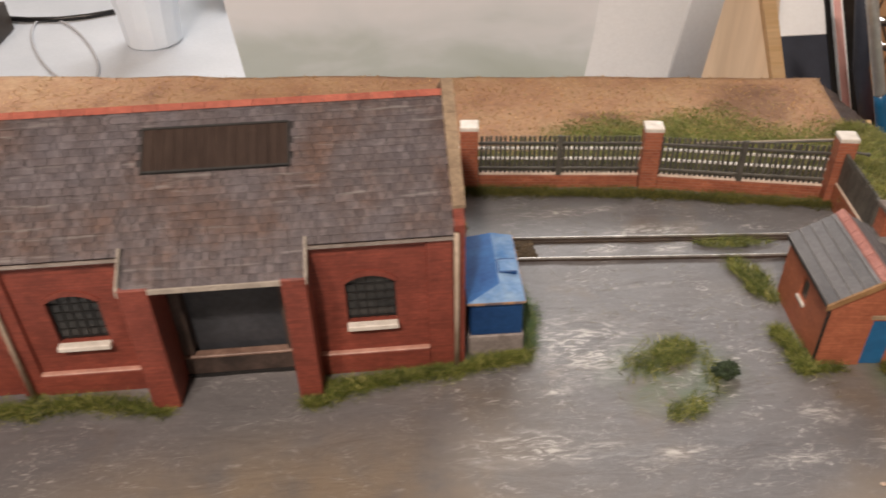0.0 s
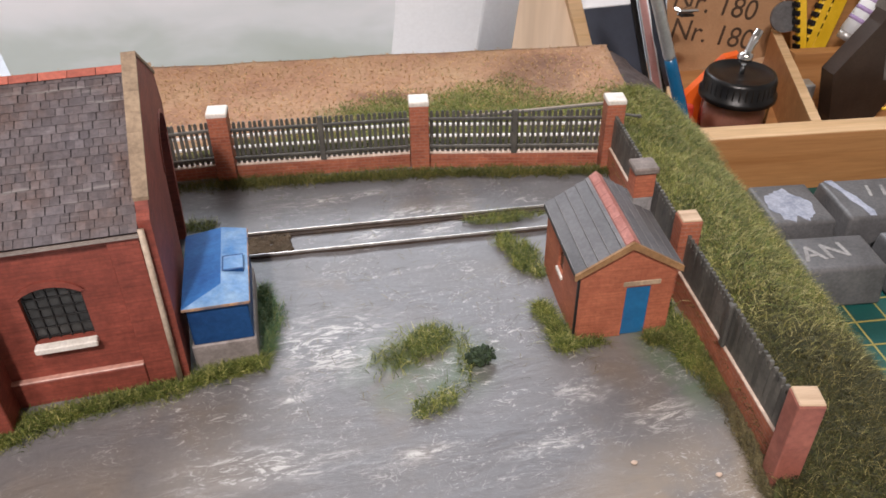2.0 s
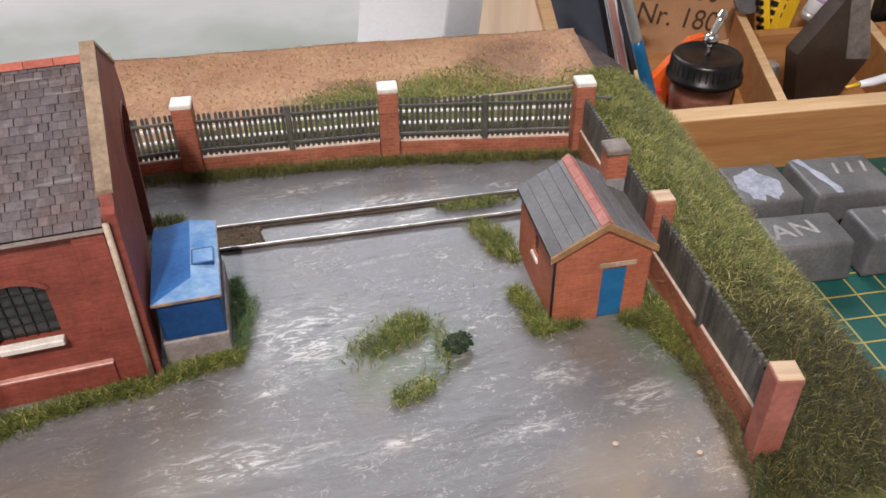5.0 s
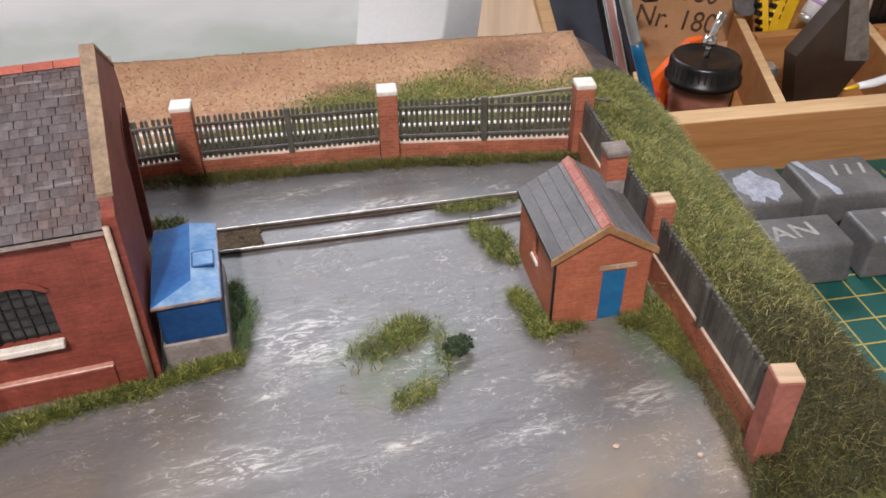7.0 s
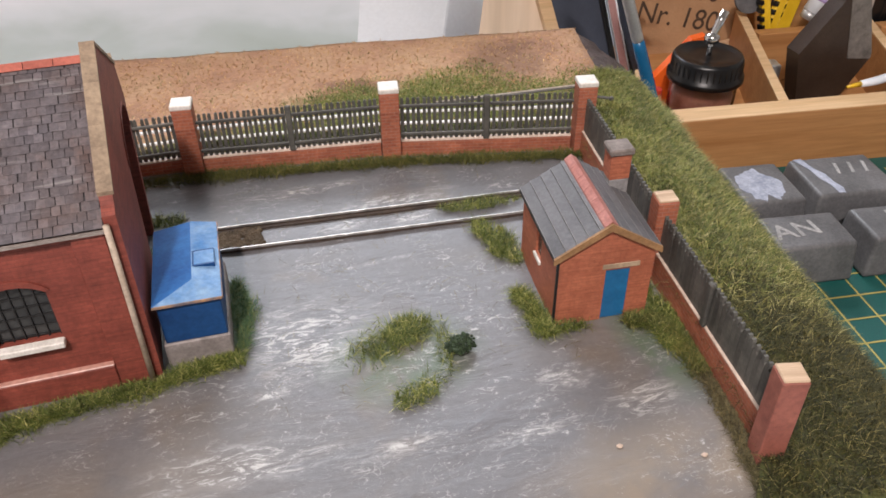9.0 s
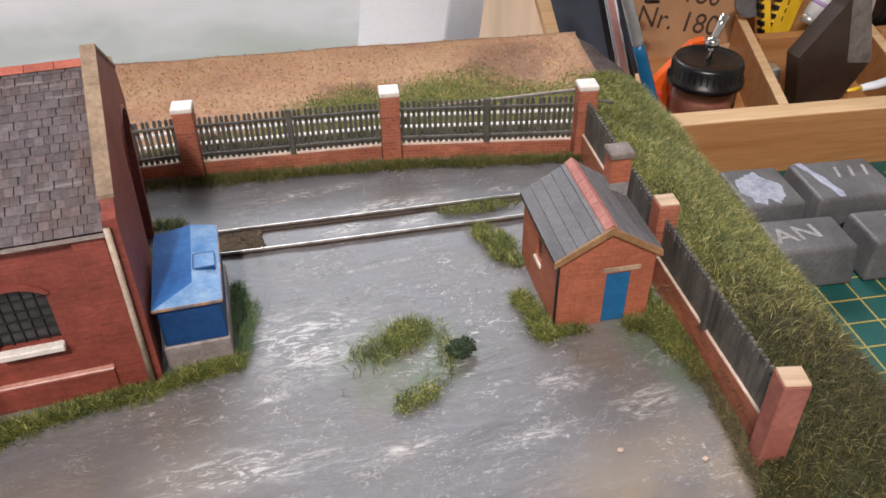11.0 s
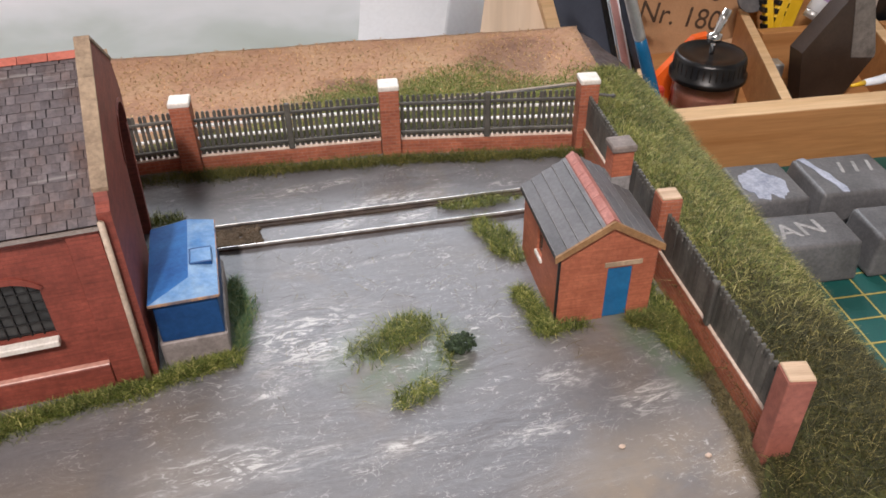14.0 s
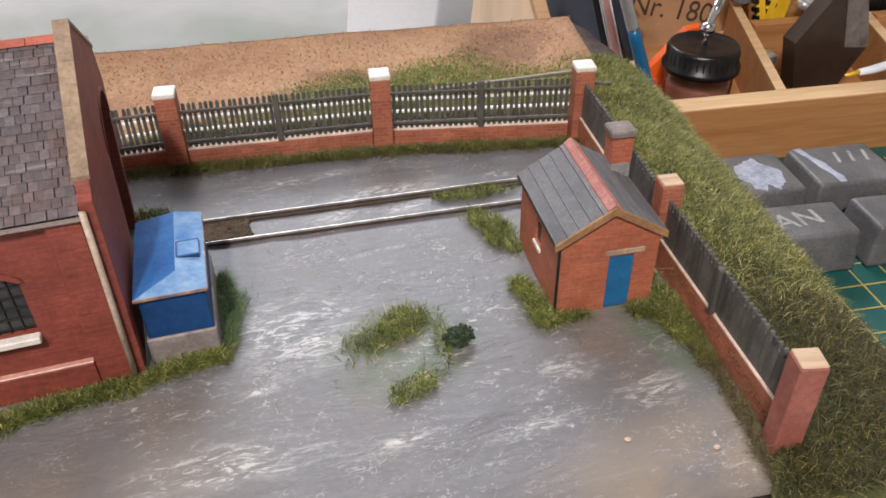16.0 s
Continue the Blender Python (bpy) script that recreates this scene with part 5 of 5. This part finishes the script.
part("handle", tube([lerp(t) for t in (0, 0.04, 0.2, 0.32, 0.36)], [0.0026, 0.0037, 0.0040, 0.0038, 0.0035], 14), BLUE_HANDLE, brush, "blue lacquered handle", True)
part("ferrule", tube([lerp(t) for t in (0.36, 0.37, 0.6, 0.8)], [0.0034, 0.0036, 0.0033, 0.0035], 14), ALUMINIUM, brush, "dull grey ferrule", True)
part("bristles", tube([lerp(t) for t in (0.8, 0.9, 1.0)], [0.004, 0.005, 0.001], 10), INK, brush)
pen = thing("pen", "dark blue-black pen leaning beside the brush", "pen")
part("barrel", tube([(0.343, 0.298, TABLE + 0.004), (0.318, 0.298, -0.035), (0.295, 0.296, 0.05)], 0.0055, 12), NAVY, pen, smooth=True)
for z, x in ((-0.018, 0.329), (0.0, 0.3225)):
    clip = thing("bulldog_clip", "small polished steel clip", "clip", (x, 0.3, z), 12, "steel clips")
    part("jaw", B(-0.001, 0.017, -0.004, 0.004, -0.0012, 0.0012, 0.001, m=pose(0, 0, 0, 0, 8, 0)), CHROME, clip)
    part("lever", B(0.002, 0.015, -0.003, 0.003, -0.0045, -0.0025, 0.001, m=pose(0, 0, 0, 0, 8, 0)), BLACK_PLASTIC, clip)

# sheet of abrasive paper with its printed grade
grit = at_table("abrasive_sheet", "brown kraft-backed abrasive sheet printed with its grade", "abrasive paper", 0.3640, 0.360, -5)
lean = pose(0, 0, 0, -4, -7, 0)
part("sheet", B(0, 0.096, 0, 0.0012, 0.002, 0.21, 0.0003, m=lean), KRAFT, grit)


def lettering(text, size, m, parent, material, name="lettering", thick=0.0001, bold=0.0):
    cu = bpy.data.curves.new(name, "FONT")
    cu.body, cu.size, cu.extrude, cu.offset = text, size, thick, bold
    tmp = bpy.data.objects.new(name, cu)
    me = bpy.data.meshes.new_from_object(tmp)
    bpy.data.objects.remove(tmp)
    me.materials.append(material)
    ob = new(name, me)
    ob.parent = parent
    ob.matrix_basis = m
    return ob


for k in range(1, 5):
    lettering("Nr. 180", 0.0232, lean @ pose(-0.001 + 0.002 * k, -0.0003, 0.0110 + 0.0240 * k, 90, 19, 0), grit, INK)

# the pine tray
tray = at_table("wooden_tray", "open pine tray divided into compartments", "tray", 0.2835, 0.1968, -7.6)
TRH = 0.0434
part("front_wall", B(-0.003, 0.36, -0.0068, 0.0090, 0, TRH - 0.0008, 0.0005), PINE, tray, "warm pine front board")
part("front_top_edge", B(-0.003, 0.36, -0.0068, 0.0090, TRH - 0.0008, TRH, 0.0003), PINE_END, tray)
part("base", prism([(0.0, 0.009), (0.36, 0.009), (0.40, 0.195), (0.030, 0.195)], 2, 0.001, 0.005), PINE, tray)
skew = 0.275


def divider(x0, y0, ln, w, name="divider"):
    y1 = y0 + ln
    x1 = x0 + skew * ln
    part(name, prism([(x0, y0), (x0 + w, y0), (x1 + w, y1), (x1, y1)], 2, 0.005, TRH - 0.001), PINE, tray)
    part(name + "_edge", prism([(x0, y0), (x0 + w, y0), (x1 + w, y1), (x1, y1)], 2, TRH - 0.001, TRH), PINE_END, tray)


divider(0.0, 0.009, 0.06, 0.004, "side_wall")
divider(0.0905, 0.009, 0.150, 0.0068)
divider(0.1870, 0.009, 0.150, 0.0075)
part("cross_bar", B(0.128, 0.2095, 0.110, 0.120, 0.005, TRH, 0.0004), PINE, tray)
part("cross_bar", B(0.2250, 0.40, 0.108, 0.118, 0.005, TRH, 0.0004), PINE, tray)
part("back_wall", B(0.150, 0.42, 0.1800, 0.1880, 0.001, 0.13, 0.0004), PINE, tray)

# jar with a black screw lid and a steel nozzle
jar = at_table("glass_jar", "glass jar with reddish contents, black lid and steel spout", "jar", 0.3510, 0.2430, 0, TABLE + 0.005)
part("glass", turned([(0.019, 0), (0.0215, 0.002), (0.0225, 0.006), (0.0225, 0.034), (0.020, 0.039), (0.0195, 0.041), (0.0185, 0.041), (0.0195, 0.038), (0.0215, 0.033), (0.0215, 0.007), (0.0185, 0.0015)], 40), GLASS, jar, smooth=True)
part("contents", turned([(0.0180, 0.0022), (0.0210, 0.006), (0.0210, 0.026), (0.0190, 0.028)], 32), AMBER, jar, "reddish liquid and rag", True)
lid = part("lid", turned([(0.0245, 0.036), (0.0255, 0.0365), (0.0255, 0.040), (0.0235, 0.0412), (0.0235, 0.0505), (0.0222, 0.0528), (0.0205, 0.0528), (0.0195, 0.0518), (0.008, 0.0514), (0.003, 0.0520)], 48), BLACK_PLASTIC, jar, "black screw lid", True)
for k in range(36):
    a = 2 * math.pi * k / 36
    part("lid_rib", B(-0.0005, 0.0005, -0.0004, 0.0004, 0.0418, 0.0500, 0.0002, m=pose(0.02325 * math.cos(a), 0.02325 * math.sin(a), 0)), BLACK_PLASTIC, lid)
part("stem", tube([(0, 0, 0.0515), (0, 0, 0.0640)], [0.0018, 0.0016], 12), CHROME, lid, "polished steel stem", True)
part("spout", tube([(-0.0005, 0, 0.0625), (0.0015, 0.001, 0.0660), (0.0050, 0.002, 0.0730), (0.0085, 0.0035, 0.0800)], [0.0020, 0.0024, 0.0030, 0.0031], 14), CHROME, lid, "polished steel spout", True)
part("collar", turned([(0.0020, 0.0600), (0.0046, 0.0612), (0.0052, 0.0635), (0.0046, 0.0660), (0.0020, 0.0672)], 20), CHROME, lid, "", True)

# orange pouch and red packet behind the jar
pouch = at_table("orange_pouch", "bright orange plastic pouch standing in the tray", "pouch", 0.333, 0.276, -8, TABLE + 0.005)
part("pouch_body", prism([(-0.004, 0), (0.034, 0), (0.034, 0.052), (0.024, 0.050), (-0.004, 0.018)], 1, 0, 0.007), ORANGE, pouch)
packet = at_table("red_packet", "red plastic packet standing in the tray", "packet", 0.3160, 0.262, -8, TABLE + 0.005)
part("packet_body", B(0, 0.016, 0, 0.006, 0, 0.022, 0.0012), RED, packet)

# dark block, clear box, glue tube and knives in the tray
slab = thing("hardboard_block", "dark brown hardboard block leaning in the tray", "block", (0.4310, 0.2230, TABLE + 0.0055), -4)
slab.matrix_world = pose(0, 0, 0)
part("face", prism([(0.4080, -0.0430), (0.4330, -0.0110), (0.4370, -0.0040), (0.4486, -0.0513), (0.4680, -0.0540), (0.4522, -0.0793), (0.4420, -0.0945), (0.4220, -0.0945), (0.4150, -0.0760)], 1, 0.2250, 0.2380), DARK_BLOCK, slab)
part("edge", prism([(0.4486, -0.0513), (0.4370, -0.0040), (0.4400, 0.0100), (0.4500, 0.0100), (0.4540, -0.0117), (0.4680, -0.0500), (0.4680, -0.0540)], 1, 0.2245, 0.2400), BLOCK_EDGE, slab, "scuffed grey edge")
box_c = at_table("clear_box", "small clear plastic box", "box", 0.4080, 0.2600, -10, TABLE + 0.005)
part("box_body", B(0, 0.017, 0, 0.012, 0, 0.028, 0.001), ALUMINIUM, box_c)
glue = thing("glue_tube", "white glue tube with a yellow tip lying on the tray", "tube", (0.4260, 0.1920, TABLE + TRH + 0.0032), 3)
part("tube_body", tube([(0.008, 0, 0), (0.02, 0, 0.0), (0.09, 0.01, 0.0)], [0.0022, 0.0029, 0.0033], 14), WHITE_PLASTIC, glue, smooth=True)
part("tip", tube([(-0.003, -0.0004, 0), (0.008, 0, 0)], [0.0009, 0.0019], 10), YELLOW, glue, "yellow nozzle tip", True)
for x, y, ang, w in ((0.4515, 0.304, -10, 0.0072), (0.4490, 0.313, 19, 0.0085), (0.4650, 0.320, 20, 0.0140)):
    kn = thing("utility_knife", "yellow plastic knife with black grip teeth", "knife", (x, y, TABLE + 0.0085), 0, "yellow knives")
    mk = pose(0, 0, 0, -9, ang, 0)
    part("body", B(-w / 2, w / 2, 0, 0.006, 0, 0.13, 0.001, m=mk), YELLOW, kn)
    for k in range(14):
        part("grip_tooth", B(-w / 2 - 0.0016, -w / 2 + 0.0012, -0.0006, 0.0064, 0.030 + 0.0065 * k, 0.0338 + 0.0065 * k, 0.0004, m=mk), BLACK_PLASTIC, kn)
disc = thing("grey_disc", "grey plastic disc on edge", "disc", (0.4270, 0.3140, TABLE + 0.055), 0)
part("disc_body", turned([(0.0115, -0.002), (0.012, 0.0), (0.0115, 0.002)], 32), METAL_GREY, disc)
disc.matrix_world = pose(0.4350, 0.3230, TABLE + 0.0585, 80, 0, -15)
mk = thing("white_marker", "white and violet marker leaning on the tray's cross bar", "marker")
M0, M1 = Vector((0.4635, 0.290, -0.0500)), Vector((0.4874, 0.290, -0.0056))
part("marker_body", tube([M0.lerp(M1, 0.12), M0.lerp(M1, 1.0)], 0.0068, 16), PAPER, mk, smooth=True)
part("marker_cap", tube([M0, M0.lerp(M1, 0.12)], [0.0058, 0.0062], 16), ALUMINIUM, mk, "dull grey cap", True)
for k in range(3):
    part("printed_mark", tube([M0.lerp(M1, 0.3 + 0.16 * k), M0.lerp(M1, 0.36 + 0.16 * k)], 0.00685, 16), VIOLET, mk, "violet print", True)

# cutting mat and the painted weights on it
matt = at_table("cutting_mat", "green cutting mat with a yellow printed grid", "cutting mat", 0.3205, 0.0570, -6.8)
part("mat_sheet", B(-0.062, 0.26, -0.26, 0.1310, 0, 0.003, 0.0005), MAT_GREEN, matt)
for k in range(-3, 15):
    x = 0.0177 * k
    part("grid_line", B(x - 0.0005, x + 0.0005, -0.255, 0.113, 0.003, 0.00312), MAT_LINE, matt)
for k in range(-14, 7):
    y = 0.0169 * k
    part("grid_line", B(-0.058, 0.255, y - 0.0005, y + 0.0005, 0.00312, 0.00324), MAT_LINE, matt)


def weight(x, y, turn, w, d, h, label, marks):
    t = thing("metal_weight", label, "weight", (x, y, TABLE + 0.0033), turn, "painted weights")
    bm = B(0, w, 0, d, 0, h, 0.0026, 3)
    for v in bm.verts:
        k = v.co.z / h
        v.co.x += (w / 2 - v.co.x) * 0.10 * k
        v.co.y += (d / 2 - v.co.y) * 0.10 * k
        v.co += Vector((0.0006 * noise.noise(v.co * 60), 0.0006 * noise.noise(v.co * 60 + Vector((3, 0, 0))), 0))
    part("block", bm, METAL_GREY, t, smooth=True)
    marks(t, w, d, h)
    return t


def letters_an(t, w, d, h):
    lettering("AN", 0.0180, pose(w * 0.10, d * 0.30, h + 0.0001, 0, 0, 6) @ Matrix.Diagonal((1.05, 0.95, 1, 1)), t, CHALK_FAINT, "chalk_letters", 0.00012, 0.0002)


def paint_patch(t, w, d, h):
    bm = bmesh.new()
    ring = []
    for k in range(48):
        a = 2 * math.pi * k / 48
        r = 1.12 + 0.5 * noise.fractal(Vector((math.cos(a) * 1.6, math.sin(a) * 1.6, 4)), 0.7, 2.0, 3)
        ring.append((w * 0.40 + w * 0.26 * r * math.cos(a), d * 0.45 + d * 0.34 * r * math.sin(a)))
    part("paint_patch", prism(ring, 2, h - 0.001, h + 0.0003, bm), CHALK, t, "pale blue-grey paint patch")


def paint_bars(t, w, d, h):
    part("paint_streak", prism([(w * 0.10, d * 0.93), (w * 0.19, d * 0.94), (w * 0.23, d * 0.70), (w * 0.30, d * 0.52), (w * 0.31, d * 0.34), (w * 0.35, d * 0.20), (w * 0.33, d * 0.08), (w * 0.26, d * 0.09), (w * 0.25, d * 0.28), (w * 0.20, d * 0.44), (w * 0.18, d * 0.66)], 2, h - 0.001, h + 0.0003), CHALK, t, "pale paint streak")
    for k in range(3):
        x0 = w * (0.44 + 0.16 * k)
        part("chalk_mark", prism([(x0, d * 0.52), (x0 + w * 0.035, d * 0.51), (x0 + w * 0.085, d * 0.76), (x0 + w * 0.05, d * 0.77)], 2, h - 0.001, h + 0.00025), CHALK_FAINT, t)


def chalk_bar(t, w, d, h):
    for k in range(2):
        part("chalk_mark", B(w * (0.40 + 0.3 * k), w * (0.52 + 0.3 * k), d * 0.45, d * 0.8, h - 0.001, h + 0.00025, 0.0001), CHALK_FAINT, t)
    part("chalk_mark", prism([(w * 0.16, d * 0.04), (w * 0.26, d * 0.03), (w * 0.24, d * 0.12), (w * 0.17, d * 0.13)], 2, h - 0.002, h + 0.0003), CHALK, t)


weight(0.2945, 0.0727, -8, 0.0480, 0.0325, 0.0250, "grey painted metal weight chalked with two letters", letters_an)
weight(0.3020, 0.1140, -8, 0.0400, 0.0440, 0.0250, "grey painted metal weight with a pale blue paint patch", paint_patch)
weight(0.3455, 0.1085, -8, 0.0550, 0.0440, 0.0250, "grey painted metal weight with a pale streak and chalk marks", paint_bars)
weight(0.3480, 0.0655, -8, 0.0500, 0.0325, 0.0250, "grey painted metal weight with rubbed chalk marks", chalk_bar)

# cup, small tub and cable at the rear of the table
cup = at_table("plastic_cup", "white ribbed plastic cup standing on the table", "cup", -0.2480, 0.5900, 0)
part("cup_body", turned([(0.0250, 0), (0.0275, 0.002), (0.0300, 0.03), (0.0345, 0.072), (0.0365, 0.078), (0.0365, 0.082), (0.0345, 0.082), (0.0330, 0.074), (0.0285, 0.03), (0.0255, 0.004)], 14), WHITE_PLASTIC, cup)
tub = at_table("plastic_tub", "low white plastic tub on the table", "tub", -0.170, 0.730, 0)
part("tub_body", turned([(0.038, 0), (0.042, 0.03), (0.044, 0.032), (0.041, 0.032), (0.036, 0.003)], 28), WHITE_PLASTIC, tub, smooth=True)
cable = thing("power_cable", "black power cable lying on the table", "cable")
part("cord", tube([(-0.6, 0.69, TABLE + 0.003), (-0.4257, 0.6725, TABLE + 0.003), (-0.394, 0.663, TABLE + 0.003), (-0.3629, 0.660, TABLE + 0.003), (-0.334, 0.665, TABLE + 0.003), (-0.3078, 0.676, TABLE + 0.003), (-0.25, 0.72, TABLE + 0.003)], 0.0028, 8), BLACK_PLASTIC, cable, smooth=True)
plug = thing("brown_box", "dark brown cardboard box at the back of the table", "box", (-0.575, 0.585, TABLE), 0)
part("carton", B(0, 0.17, 0, 0.06, 0, 0.03, 0.001), DARK_BLOCK, plug)

lead = thing("thin_lead", "thin grey lead looped on the table", "cable")
loop = [(-0.335 - 0.047 * math.cos(q) - 0.021 * math.sin(q), 0.578 + 0.090 * math.cos(q) - 0.012 * math.sin(q), TABLE + 0.0014) for q in (0.2 * k for k in range(34))]
part("cord", tube(loop, 0.0013, 8), GREY_LEAD, lead, smooth=True)

case = thing("tool_case", "black plastic tool case standing in the tray", "case", (0.4950, 0.2950, TABLE + 0.0055), -8)
part("case_body", B(0, 0.09, 0, 0.03, 0, 0.085, 0.003), BLACK_PLASTIC, case)
for k in range(3):
    part("case_rib", B(0.012 + 0.012 * k, 0.016 + 0.012 * k, -0.0012, 0.001, 0.02, 0.08, 0.0008), ALUMINIUM if k == 1 else BLACK_PLASTIC, case)


# ---- roof slates, piece by piece ----
LAP, SWID = 0.002816, 0.00245
tilt = math.degrees(math.atan(SL))
SLOPE = math.hypot(1, SL)


def slate_mesh(w, h, t):
    bm = B(-w / 2, w / 2, 0, h, 0, t)
    for v in bm.verts:
        if v.co.y < h / 2:
            v.co.z += t * 1.0
    return mesh_of("slate", bm, SLATE)


SLATES = [slate_mesh(SWID * k, LAP * 1.1, 0.00017) for k in (0.92, 0.95, 0.975)]


def slate_spots():
    rows = int((RY - PY) * SLOPE / LAP) + 1
    for r in range(rows):
        y = PY + (r * LAP) / SLOPE
        if y > RY - 0.002:
            break
        if y > EY - 0.0005:
            spans = [(SX0, 0.0006)]
        elif y > EY - 0.0026:
            spans = [(SX0, PX0), (PX0 + 0.0006, PX1 - 0.0006), (PX1, 0.0006)]
        else:
            spans = [(PX0 + 0.0006, PX1 - 0.0006)]
        for x_lo, x_hi in spans:
            x = x_hi - (0.0 if r % 2 and x_hi > 0 else SWID / 2)
            while x > x_lo + SWID * 0.3:
                if not (KX0 - 0.0012 < x < KX1 + 0.0012 and KY0 - 0.0028 < y < KY1 + 0.0006):
                    yield x + RNG.normal(0, 0.00012), y
                x -= SWID


spots = sorted(slate_spots(), key=lambda s: -s[0])
near, rest = spots[:300], spots[300:]
for x, y in near:
    m = pose(x, y, roof_z(y), tilt + RNG.normal(0, 0.9), 0, RNG.normal(0, 1.0))
    piece("slate", SLATES[RNG.integers(3)], shed, m)
verts, faces = [], []
for x, y in rest:
    m = pose(x, y, roof_z(y), tilt + RNG.normal(0, 0.9), 0, RNG.normal(0, 1.0))
    src = SLATES[RNG.integers(3)]
    o = len(verts)
    verts += [tuple(m @ v.co) for v in src.vertices]
    faces += [tuple(o + i for i in p.vertices) for p in src.polygons]
me = bpy.data.meshes.new("slate_field")
me.from_pydata(verts, [], faces)
me.materials.append(SLATE)
ob = new("slate_field", me)
ob.parent = shed
ob["kind"] = "stuff"
